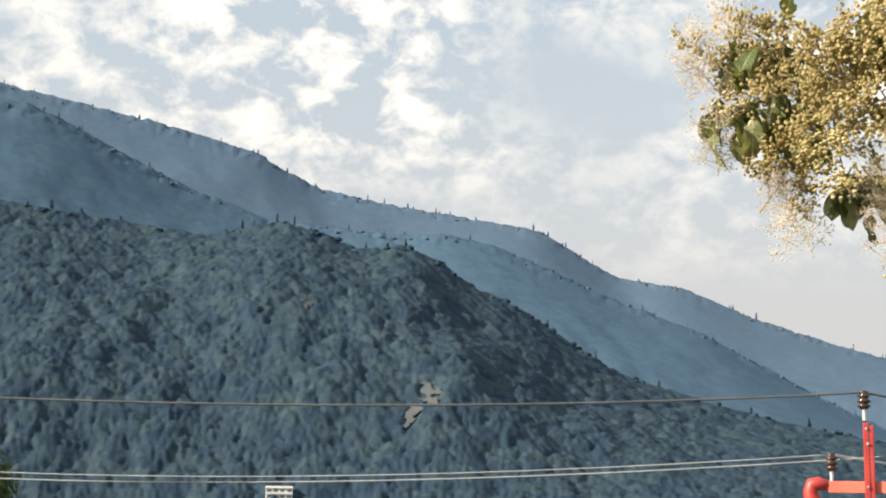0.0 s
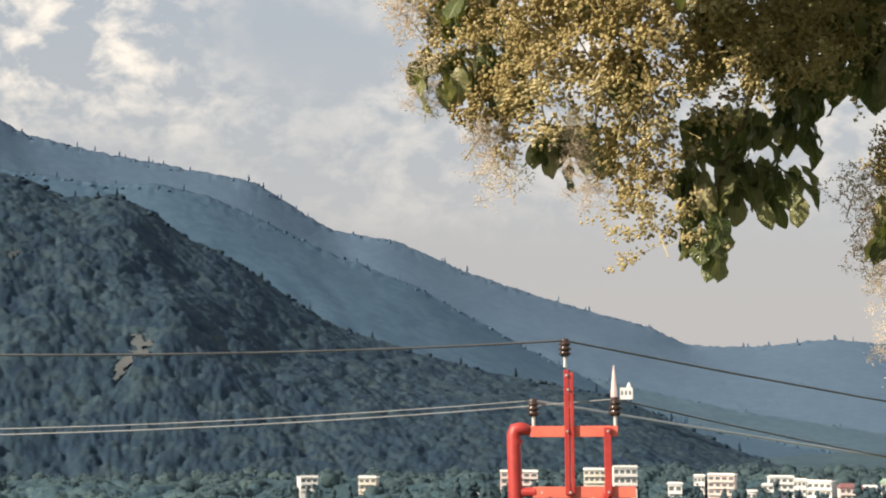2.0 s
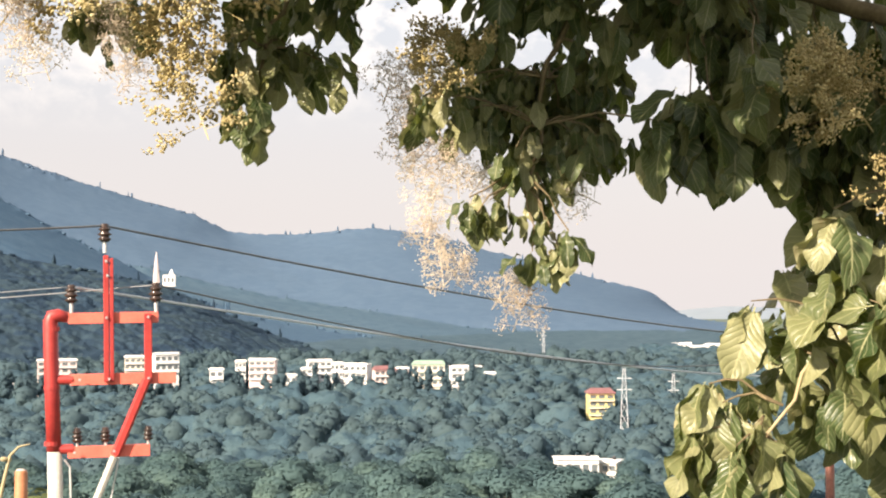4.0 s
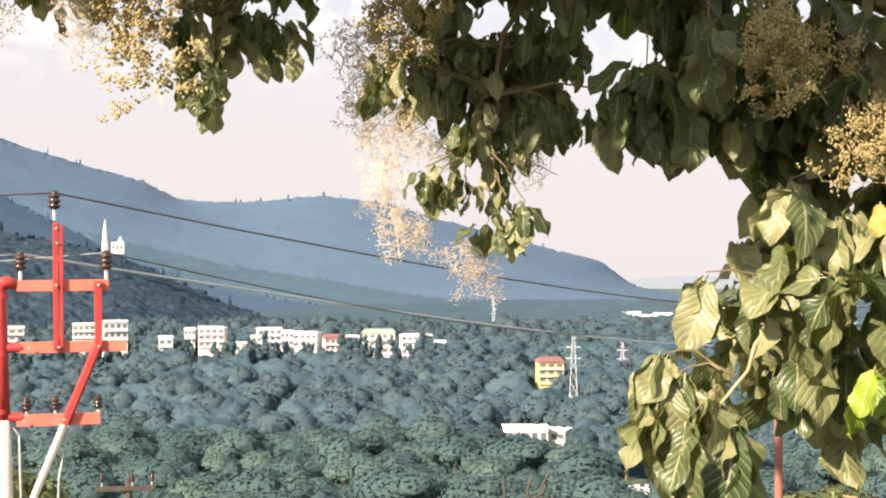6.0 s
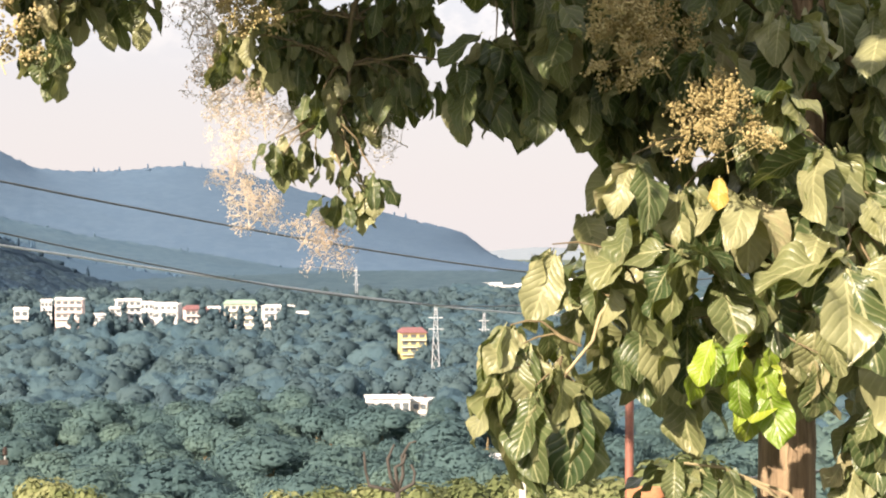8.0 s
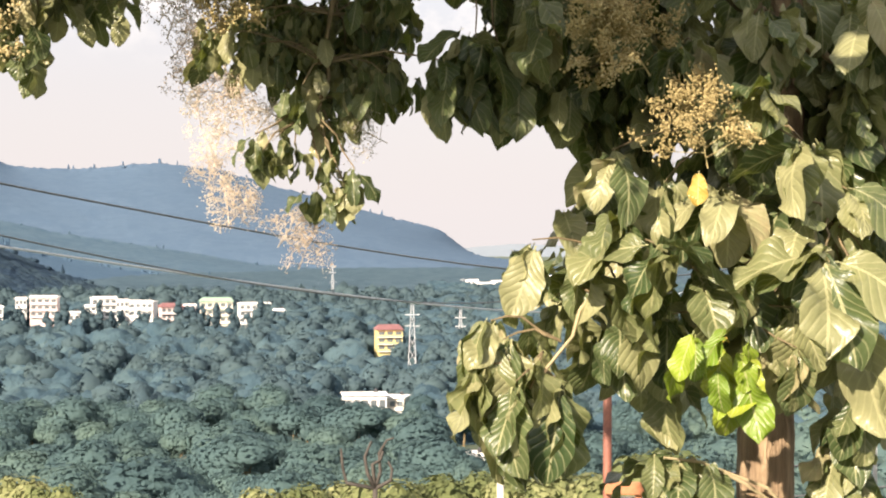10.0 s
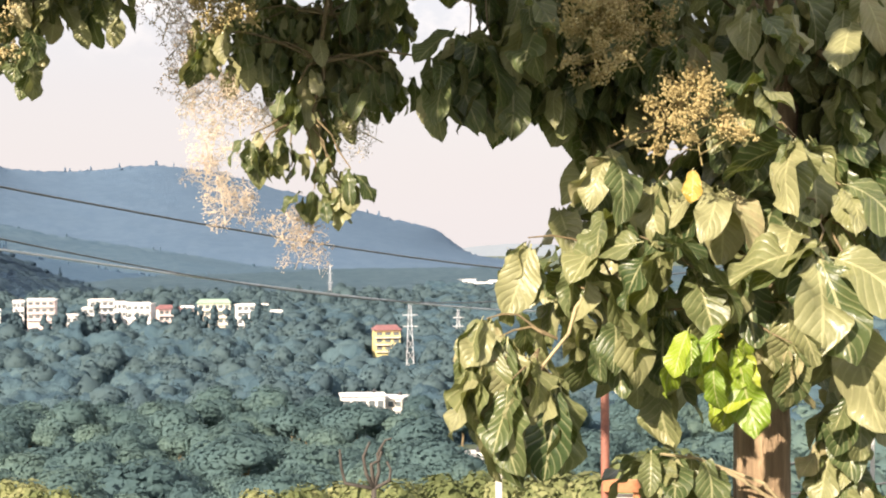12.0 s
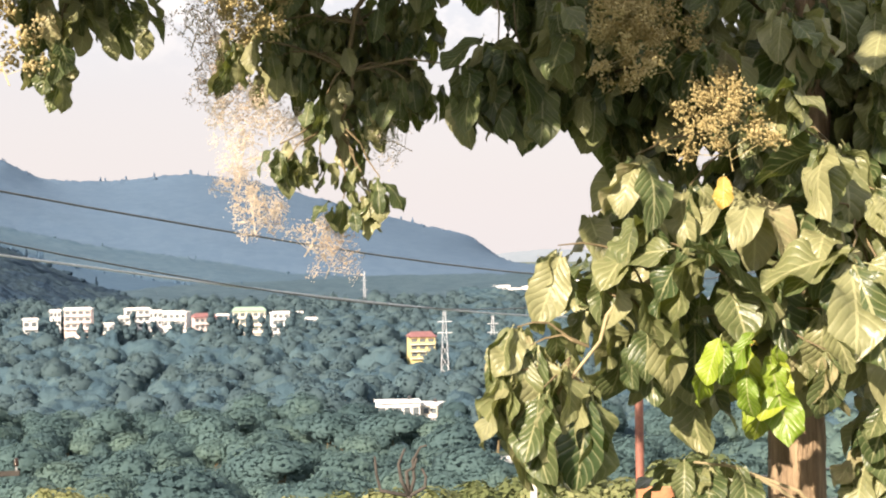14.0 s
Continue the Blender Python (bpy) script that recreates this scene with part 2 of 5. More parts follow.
EARTH = surface("slope_ground", 0.05, 0.6, (0.055, 0.085, 0.06), (0.10, 0.125, 0.075), 0.95, 0.6, 0.3)
SCAR = surface("bare_earth", 0.05, 0.3, (0.042, 0.058, 0.070), (0.092, 0.095, 0.096), 0.95, 0.5, 0.5)
RED = surface("red_paint", 4.0, 40.0, (0.28, 0.026, 0.026), (0.50, 0.055, 0.045), 0.45, 0.15, 0.003)
ORANGE_RED = surface("faded_red_paint", 4.0, 40.0, (0.62, 0.11, 0.075), (0.78, 0.20, 0.14), 0.5, 0.15, 0.003)
CONCRETE = surface("concrete", 2.0, 25.0, (0.42, 0.39, 0.34), (0.66, 0.62, 0.55), 0.85, 0.3, 0.005)
PORCELAIN = surface("brown_porcelain", 6.0, 50.0, (0.020, 0.013, 0.011), (0.060, 0.036, 0.028), 0.18, 0.05, 0.001)
GALVANISED = surface("galvanised_steel", 6.0, 60.0, (0.42, 0.42, 0.42), (0.66, 0.66, 0.65), 0.45, 0.1, 0.001, metallic=0.5)
WIRE = surface("aluminium_wire", 2.0, 30.0, (0.10, 0.105, 0.11), (0.20, 0.205, 0.21), 0.5, 0.1, 0.001, metallic=0.5)
PALE_WIRE = surface("pale_wire", 2.0, 30.0, (0.55, 0.57, 0.59), (0.72, 0.74, 0.75), 0.6, 0.1, 0.001)
GREY_WIRE = surface("weathered_wire", 2.0, 30.0, (0.20, 0.21, 0.22), (0.32, 0.33, 0.34), 0.6, 0.1, 0.001)
OLD_WOOD = surface("old_dark_wood", 4.0, 40.0, (0.035, 0.03, 0.026), (0.09, 0.078, 0.066), 0.9, 0.4, 0.004)
TANK = surface("black_tank_plastic", 2.0, 20.0, (0.02, 0.02, 0.022), (0.05, 0.05, 0.055), 0.5, 0.1, 0.005)
RUST = surface("rusty_red_steel", 5.0, 40.0, (0.16, 0.06, 0.045), (0.32, 0.13, 0.085), 0.65, 0.3, 0.003)
RAIL = surface("orange_brown_paint", 5.0, 40.0, (0.34, 0.13, 0.055), (0.52, 0.23, 0.11), 0.6, 0.2, 0.003)
WHITEWASH = surface("white_plaster", 0.3, 3.0, (0.62, 0.61, 0.60), (0.86, 0.85, 0.83), 0.9, 0.2, 0.01)
CREAM = surface("cream_plaster", 0.3, 3.0, (0.55, 0.50, 0.42), (0.76, 0.70, 0.60), 0.9, 0.2, 0.01)
YELLOW_WALL = surface("yellow_plaster", 0.3, 3.0, (0.50, 0.42, 0.17), (0.68, 0.60, 0.30), 0.9, 0.2, 0.01)
PINK_WALL = surface("pink_plaster", 0.3, 3.0, (0.58, 0.45, 0.43), (0.78, 0.66, 0.62), 0.9, 0.2, 0.01)
RED_ROOF = surface("red_tin_roof", 0.4, 4.0, (0.17, 0.075, 0.075), (0.28, 0.13, 0.125), 0.6, 0.2, 0.02)
GREEN_ROOF = surface("green_tin_roof", 0.4, 4.0, (0.20, 0.34, 0.24), (0.36, 0.48, 0.36), 0.6, 0.2, 0.02)
WHITE_ROOF = surface("pale_concrete_roof", 0.4, 4.0, (0.66, 0.65, 0.63), (0.88, 0.87, 0.85), 0.85, 0.2, 0.02)
WINDOW_DARK = surface("window_glass_dark", 1.0, 8.0, (0.09, 0.11, 0.12), (0.17, 0.19, 0.20), 0.15, 0.02, 0.001)
LATTICE = surface("lattice_steel", 1.0, 10.0, (0.42, 0.44, 0.46), (0.60, 0.62, 0.64), 0.6, 0.1, 0.01)
SIGN_INK = surface("sign_ink", 10.0, 60.0, (0.30, 0.05, 0.05), (0.42, 0.09, 0.08), 0.6, 0.1, 0.001)


# ---- building tools ----
def spot(az, r, z=0.0):
    return Vector((r * math.sin(radians(az)), r * math.cos(radians(az)), z))


def aim(az, el, r):
    """The place seen at heading az and height el (degrees), r metres away over the ground."""
    return spot(az, r, r * math.tan(radians(el)))


def soften(me, normals):
    """Foliage pieces shaded as the rounded mass that they form."""
    n = np.asarray(normals, dtype=float)
    me.normals_split_custom_set_from_vertices((n / np.maximum(np.linalg.norm(n, axis=1, keepdims=True), 1e-6)).tolist())
    return me


def mesh_from(name, verts, faces, material, uvs=None, smooth=False):
    me = bpy.data.meshes.new(name)
    me.from_pydata([tuple(v) for v in verts], [], [tuple(f) for f in faces])
    if uvs is not None:
        layer = me.uv_layers.new(name="UVMap")
        idx = np.empty(len(me.loops), dtype=np.int32)
        me.loops.foreach_get("vertex_index", idx)
        layer.data.foreach_set("uv", np.asarray(uvs, dtype=np.float32)[idx].ravel())
    if smooth:
        me.polygons.foreach_set("use_smooth", [True] * len(me.polygons))
    me.materials.append(material)
    me.update()
    return me


def child(name, me, parent, label="", matrix=None, kind=""):
    ob = new(name, me)
    ob.parent = parent
    if matrix is not None:
        ob.matrix_basis = matrix
    return tagged(ob, label=label, kind=kind)


def part(name, bm, material, parent, label="", matrix=None, smooth=False):
    me = bpy.data.meshes.new(name)
    bm.to_mesh(me)
    bm.free()
    if smooth:
        me.polygons.foreach_set("use_smooth", [True] * len(me.polygons))
    me.materials.append(material)
    return child(name, me, parent, label, matrix)


def thing(name, place, label, category, group="", kind="", turn=0.0):
    ob = new(name)
    ob.empty_display_size = 0.1
    ob.matrix_basis = Matrix.Translation(place) @ pose(0, 0, 0, 0, 0, turn)
    return tagged(ob, label, category, group, kind)


def box(bm, x0, x1, y0, y1, z0, z1, bevel=0.0):
    r = bmesh.ops.create_cube(bm, size=1.0, matrix=Matrix.Translation(((x0 + x1) / 2, (y0 + y1) / 2, (z0 + z1) / 2)) @ Matrix.Diagonal((x1 - x0, y1 - y0, z1 - z0, 1)))
    if bevel:
        es = list({e for v in r["verts"] for e in v.link_edges})
        bmesh.ops.bevel(bm, geom=es, offset=bevel, segments=1, affect="EDGES")
    return bm


def lathe(bm, rings, sides=14, base=Matrix()):
    """Surface of revolution about z from (radius, height) rings, closed at both ends."""
    rows = []
    for r, z in rings:
        rows.append([bm.verts.new(base @ Vector((r * math.cos(2 * math.pi * i / sides), r * math.sin(2 * math.pi * i / sides), z))) for i in range(sides)])
    for a, b in zip(rows, rows[1:]):
        for i in range(sides):
            bm.faces.new((a[i], a[(i + 1) % sides], b[(i + 1) % sides], b[i]))
    bm.faces.new(list(reversed(rows[0])))
    bm.faces.new(rows[-1])
    return bm


def tube(bm, points, radii, sides=7):
    """A bent, tapering limb through the points."""
    pts = [Vector(p) for p in points]
    rows, side = [], None
    for i, p in enumerate(pts):
        d = (pts[min(i + 1, len(pts) - 1)] - pts[max(i - 1, 0)]).normalized()
        ref = side if side is not None else (Vector((1, 0, 0)) if abs(d.x) < 0.8 else Vector((0, 1, 0)))
        side = (ref - d * ref.dot(d)).normalized()
        up = d.cross(side)
        rows.append([bm.verts.new(p + (side * math.cos(2 * math.pi * k / sides) + up * math.sin(2 * math.pi * k / sides)) * radii[i]) for k in range(sides)])
    for a, b in zip(rows, rows[1:]):
        for k in range(sides):
            bm.faces.new((a[k], a[(k + 1) % sides], b[(k + 1) % sides], b[k]))
    bm.faces.new(list(reversed(rows[0])))
    bm.faces.new(rows[-1])
    return bm


def bend(a, b, lift=0.0, steps=6, wobble=0.0, rng=random):
    a, b = Vector(a), Vector(b)
    out = []
    for i in range(steps + 1):
        u = i / steps
        p = a.lerp(b, u) + Vector((0, 0, lift * 4 * u * (1 - u)))
        if wobble and 0 < i < steps:
            p += Vector((rng.uniform(-1, 1), rng.uniform(-1, 1), rng.uniform(-1, 1))) * wobble
        out.append(p)
    return out


def curve_at(table, x):
    """Smooth reading of a short table of (x, value)."""
    xs = [p[0] for p in table]
    if x <= xs[0]:
        return table[0][1]
    for (x0, v0), (x1, v1) in zip(table, table[1:]):
        if x <= x1:
            return v0 + (v1 - v0) * (x - x0) / (x1 - x0)
    return table[-1][1]


# ---- ground: a slope that falls from the terrace into the valley and runs to the horizon ----
FALL = [(0, -1.6), (4, -1.9), (6, -3.0), (18, -7.0), (40, -13), (100, -30), (180, -45), (300, -54), (450, -57), (560, -49), (700, -42), (900, -40), (1200, -42), (2000, -48), (4900, -48)]


def ground_z(az, r):
    z = curve_at(FALL, r)
    face = math.cos(radians(az + 10))
    w = min(1.0, max(0.0, (face + 0.35) / 0.8))
    return z * w + (-1.6 - r * 0.004 if r < 2000 else -9.6) * (1 - w) + (0.25 * min(r / 20, 6) * noise.noise(spot(az, r) * 0.05) if r > 8 else 0)


def make_ground():
    rings = [0.5, 1.5, 3, 4, 5, 6, 8, 10, 13, 18, 24, 32, 40, 52, 66, 82, 100, 125, 150, 180, 220, 260, 300, 350, 400, 450, 500, 560, 630, 700, 800, 900, 1050, 1200, 1500, 2000, 2700, 3600, 4900]
    n = 120
    verts, faces = [(0, 0, -1.6)], []
    for r in rings:
        for k in range(n):
            az = 360 * k / n
            verts.append(spot(az, r, ground_z(az if az < 180 else az - 360, r)))
    for k in range(n):
        faces.append((0, 1 + (k + 1) % n, 1 + k))
    for i in range(len(rings) - 1):
        for k in range(n):
            a, b = 1 + i * n + k, 1 + i * n + (k + 1) % n
            faces.append((a, b, b + n, a + n))
    g = new("ground", mesh_from("ground", verts, faces, EARTH, smooth=True))
    tagged(g, "grassy earth slope falling from the terrace into a wooded valley", "ground", kind="structure")


make_ground()

# ---- hills: crest lines as heading and height in degrees ----
CREST_A = [(-80, 9.5), (-60, 10), (-52.7, 9.5), (-49.9, 9.2), (-46.9, 8.8), (-44.8, 8.65), (-42, 9.2), (-40.7, 8.9), (-38.9, 8.2), (-37.2, 8.4), (-35.9, 7.8), (-34.8, 7.0), (-32.8, 6.1), (-31, 4.9), (-28.9, 3.6), (-25.7, 2.6), (-22.6, 1.8), (-18.7, 1.1), (-16.6, 0.3), (-14, -0.9), (-11, -2.0), (-8, -2.6), (8, -2.7)]
CREST_B = [(-80, 12), (-60, 14), (-52.8, 13.1), (-51.5, 13.0), (-49.6, 12.1), (-47.7, 11.2), (-45.7, 10.3), (-43.7, 9.6), (-42.7, 9.2), (-40.5, 9.0), (-37.2, 8.7), (-35.7, 8.8), (-33.9, 8.4), (-31.9, 7.6), (-29.1, 6.3), (-25.9, 5.1), (-23.2, 3.65), (-21.8, 2.85), (-19.5, 1.7), (-17, 0.4), (-14, -0.5), (-10, -1.2), (-5, -1.6), (8, -1.7)]
CREST_D = [(-40, -1), (-27, 0.6), (-22, 1.7), (-18.7, 1.5), (-16.6, 0.95), (-13.5, 0.3), (-9.2, -0.35), (-6.4, -0.85), (-1.6, -1.2), (2.7, -1.3), (8, -1.35)]
CREST_C = [(-80, 13), (-62, 14.5), (-52.8, 13.65), (-50.1, 13.2), (-46.4, 12.5), (-43.2, 11.7), (-40.7, 10.4), (-37.6, 9.8), (-34.3, 9.3), (-32.1, 8.95), (-29.1, 7.15), (-26.7, 6.8), (-24, 5.65), (-21.5, 4.8), (-19.2, 4.1), (-16.9, 3.5), (-15.5, 2.8), (-13, 2.72), (-10.2, 3.0), (-8.1, 2.8), (-1.8, 1.08), (0.5, 0.54), (1.9, -0.5), (4, -0.75), (20, -0.75)]


def blob_template(sub):
    bm = bmesh.new()
    bmesh.ops.create_icosphere(bm, subdivisions=sub, radius=1.0)
    v = np.array([x.co[:] for x in bm.verts])
    f = np.array([[x.index for x in fc.verts] for fc in bm.faces])
    bm.free()
    return v, f


def clumps(name, places, sizes, template, material, rough=0.3, seed=1, squash=0.8, sprays=0):
    """Many uneven crowns as loose pieces of one mesh."""
    rng = np.random.default_rng(seed)
    tv, tf = template
    n, k = len(places), len(tv)
    p, s = np.asarray(places), np.asarray(sizes)
    rad = 1 + rng.normal(0, rough, (n, k, 1))
    v = tv[None] * rad * s[:, None, None] * (0.93 if sprays else 1.0) * rng.uniform(0.8, 1.2, (n, 1, 3)) * np.array([1, 1, squash]) + p[:, None, :]
    f = tf[None] + (np.arange(n) * k)[:, None, None]
    verts, faces = v.reshape(-1, 3).tolist(), f.reshape(-1, 3).tolist()
    if sprays:
        d = rng.normal(0, 1, (n, sprays, 3)) + np.array([0, 0, 0.3])
        d /= np.linalg.norm(d, axis=2, keepdims=True)
        c = p[:, None, :] + d * s[:, None, None] * rng.uniform(0.9, 1.12, (n, sprays, 1)) * np.array([1, 1, squash])
        t = rng.normal(0, 1, (n, sprays, 3))
        t -= d * (t * d).sum(2, keepdims=True) * 0.95
        t /= np.linalg.norm(t, axis=2, keepdims=True)
        b = np.cross(d, t) + d * rng.uniform(-0.3, 0.3, (n, sprays, 1))
        h = s[:, None, None] * rng.uniform(0.07, 0.21, (n, sprays, 1))
        q = np.stack([c - t * h, c - b * h * 0.6, c + t * h, c + b * h * 0.6], axis=2).reshape(-1, 3)
        k = len(verts)
        verts += q.tolist()
        faces += (np.arange(n * sprays * 4).reshape(-1, 4) + k).tolist()
    normals = (tv[None] * np.ones((n, 1, 1)) + rng.normal(0, 0.12, (n, len(tv), 3))).reshape(-1, 3)
    if sprays:
        normals = np.concatenate([normals, np.repeat((d + rng.normal(0, 0.18, d.shape)).reshape(-1, 3), 4, axis=0)])
    return soften(mesh_from(name, verts, faces, material, smooth=True), normals)


class Hill:
    def __init__(self, crest, toe, top, tree, seed, rough):
        self.crest, self.toe, self.top, self.tree, self.seed, self.rough = crest, toe, top, tree, seed, rough

    def height(self, az, u):
        """Ground height at u: 0 at the toe, 1 on the crest, more on the far side."""
        r = self.toe + (self.top - self.toe) * u
        base = -50.0
        wide = max(0.0, 1 - u) * 4.0 + 0.3
        crest = self.top * math.tan(radians(sum(curve_at(self.crest, az + wide * k / 3) for k in range(-3, 4)) / 7)) - self.tree
        p = Vector((az * 0.17 + u * 0.5, u * 2.2 + self.seed, self.seed * 3.1))
        if u <= 1:
            spur = noise.noise(p) + 0.5 * noise.noise(p * 2.3) + 0.25 * noise.noise(p * 5.1)
            z = base + (crest - base) * (u ** 0.85) + spur * self.rough * max(0.0, crest - base) * u * (1 - u)
            z = min(z, base + (r * (crest - 0) / self.top - base) * (0.55 + 0.45 * u) + 4) if crest > 0 else z
        else:
            z = crest - (crest - base) * (u - 1) * 1.6
        return r, z

    def build(self, name, label, material, count, size, az0=-78, az1=8, sub=1, scar=None, spikes=0, on_crest=0.12, low=0.0, sprays=0, squash=0.6, fine=0.12, rows=130, crown=9.0, bump=3.0, calm=False):
        azs = [az0 + 2.0 * i for i in range(int((-56 - az0) / 2.0))] + [-56 + (az1 + 56) * i / int((az1 + 56) / fine) for i in range(int((az1 + 56) / fine) + 1)]
        naz, us = len(azs) - 1, [i / rows for i in range(rows + int(rows * 0.06))] + [1.08, 1.2, 1.4, 1.65]
        verts, faces = [], []
        for az in azs:
            for u in us:
                r, z = self.height(az, u)
                q = spot(az, r)
                if u < 1.1 and az >= -56 and not (scar and scar(az, math.degrees(math.atan2(z, r)))):
                    w = noise.noise_vector(q * 0.11) * 0.45
                    d = noise.voronoi(Vector((q.x / crown + w.x, q.y / crown + w.y, 0)))[0][0]
                    lump = bump * (0.1 + 0.9 * min(1.0, max(0.0, (u - 0.93) / 0.06)) if calm else 1.0) * (math.sqrt(max(0.0, 1 - (d / 0.75) ** 2)) + 0.6 * noise.noise(q * 0.35)) * (0.6 + 0.8 * noise.noise(q * 0.03) ** 2)
                    z += 0.75 * lump
                    q = spot(az, r - 0.6 * lump)
                verts.append((q.x, q.y, z))
        m = len(us)
        for i in range(naz):
            for j in range(m - 1):
                a = i * m + j
                faces.append((a, a + m, a + m + 1, a + 1))
        hill = new(name, mesh_from(name, verts, faces, material, smooth=True))
        tagged(hill, label, "hill", kind="structure")
        rng = random.Random(self.seed)
        places, sizes = [], []
        while len(places) < count:
            az = rng.uniform(-56, az1)
            u = 1.0 + rng.uniform(-0.03, 0.03) if rng.random() < on_crest else max(low, math.sqrt(rng.random())) * 1.03
            r, z = self.height(az, u)
            if scar and scar(az, math.degrees(math.atan2(z, r))):
                continue
            s = size * rng.uniform(0.6, 1.35)
            places.append((*spot(az, r)[:2], z + s * 0.5))
            sizes.append(s)
        forest = new("forest", clumps("forest", places, sizes, blob_template(sub), material, 0.1, self.seed, squash, sprays))
        tagged(forest, "dense hazy blue-green forest covering the hillside", "forest", kind="stuff")
        if spikes:
            vs, fs = [], []
            for _ in range(spikes):
                az = rng.uniform(-56, az1)
                r, z = self.height(az, 1.0)
                h, w, c = self.tree * rng.uniform(0.7, 1.5), self.tree * rng.uniform(0.12, 0.3), spot(az, r, z)
                k = len(vs)
                for lev, rad in ((0.0, 0.5), (0.35, 1.0), (0.65, 0.7), (0.85, 0.5)):
                    for q in range(5):
                        a = q * 1.2566 + rng.uniform(-0.3, 0.3)
                        vs.append(c + Vector((math.cos(a) * w * rad * rng.uniform(0.6, 1.3), math.sin(a) * w * rad, h * lev)))
                vs.append(c + Vector((0, 0, h)))
                for lev in range(3):
                    for q in range(5):
                        a0, a1 = k + lev * 5 + q, k + lev * 5 + (q + 1) % 5
                        fs.append((a0, a1, a1 + 5, a0 + 5))
                for q in range(5):
                    fs.append((k + 15 + q, k + 15 + (q + 1) % 5, k + 20))
            crest = new("crest_trees", mesh_from("crest_trees", vs, fs, material))
            tagged(crest, "tall thin trees standing along the hill crest", "trees", kind="stuff")
        return hill


def scar_here(az, el):
    a = ((az + 36.2 + (el - 2.4) * 0.5) / 0.45) ** 2 + ((el - 2.4) / 0.45) ** 2
    b = ((az + 36.9 - (el - 1.5) * 0.5) / 0.28) ** 2 + ((el - 1.6) / 0.5) ** 2
    c = ((az + 33.1 + (el - 2.5) * 0.7) / 0.14) ** 2 + ((el - 2.5) / 0.45) ** 2
    d = ((az + 40.9) / 0.22) ** 2 + ((el - 5.75) / 0.2) ** 2
    return min(a, b, c, d) < 1


NEAR_HILL = Hill(CREST_A, 760.0, 1150.0, 7.0, 3, 0.3)
MIDDLE_HILL = Hill(CREST_B, 1400.0, 1900.0, 8.0, 5, 0.14)
FAR_HILL = Hill(CREST_C, 2300.0, 3200.0, 11.0, 9, 0.1)
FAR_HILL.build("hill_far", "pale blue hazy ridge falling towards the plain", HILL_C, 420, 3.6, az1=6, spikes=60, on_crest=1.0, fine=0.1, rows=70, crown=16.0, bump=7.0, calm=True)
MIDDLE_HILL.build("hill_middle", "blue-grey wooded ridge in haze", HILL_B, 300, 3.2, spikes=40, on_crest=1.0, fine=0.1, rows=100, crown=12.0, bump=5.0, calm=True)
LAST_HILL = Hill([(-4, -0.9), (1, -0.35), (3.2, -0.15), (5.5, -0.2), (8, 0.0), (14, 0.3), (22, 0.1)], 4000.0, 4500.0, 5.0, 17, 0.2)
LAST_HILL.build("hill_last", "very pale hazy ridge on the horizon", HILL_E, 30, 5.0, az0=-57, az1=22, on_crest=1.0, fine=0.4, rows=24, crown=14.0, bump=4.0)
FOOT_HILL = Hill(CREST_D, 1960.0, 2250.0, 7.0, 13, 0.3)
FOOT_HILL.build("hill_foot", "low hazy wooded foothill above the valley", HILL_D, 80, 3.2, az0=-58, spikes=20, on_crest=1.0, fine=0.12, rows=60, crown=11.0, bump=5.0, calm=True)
NEAR_HILL.build("hill_near", "haze-tinted dark wooded hill with small landslip scars", HILL_A, 260, 3.0, scar=scar_here, spikes=30, on_crest=1.0, fine=0.08, rows=160, crown=10.0, bump=4.3)


def make_scars():
    """Bare earth lying where the landslips have taken the trees."""
    vs, fs, idx = [], [], {}
    step = 0.05
    for i in range(-830, -655):
        az = i * step
        for j in range(0, 240):
            u = j / 240
            r, z = NEAR_HILL.height(az, u)
            el = math.degrees(math.atan2(z, r))
            wob = 0.35 * noise.noise(Vector((az * 2.5, el * 5, 0))) + 0.25 * noise.noise(Vector((az * 9, el * 7, 3)))
            if scar_here(az + wob, el + wob):
                idx[(i, j)] = len(vs)
                vs.append(spot(az, r, z + 1.6))
    for (i, j), k in idx.items():
        q = [idx.get((i + 1, j)), idx.get((i + 1, j + 1)), idx.get((i, j + 1))]
        if None not in q:
            fs.append((k, *q))
    ob = new("landslip_scar", mesh_from("landslip_scar", vs, fs, SCAR))
    tagged(ob, "bare grey-brown landslip scars on the wooded hillside", "bare earth", kind="structure")


make_scars()

# ---- valley woods ----
def clear_of_houses(az, r):
    return all(abs(az - a) * r / 57.3 > w or not (d - near < r < d + 25) for a, d, w, near in CLEARINGS)


CLEARINGS = [(-1.9, 450, 12, 70), (-1.35, 560, 8, 14), (-7.6, 700, 14, 80), (-10.5, 700, 12, 70), (-12.1, 700, 8, 85), (-14.2, 700, 10, 75), (-21.8, 690, 12, 70), (-18.4, 690, 16, 65), (-29, 690, 16, 50), (6, 900, 20, 30), (6.3, 385, 8, 75), (1.6, 370, 8, 70)]


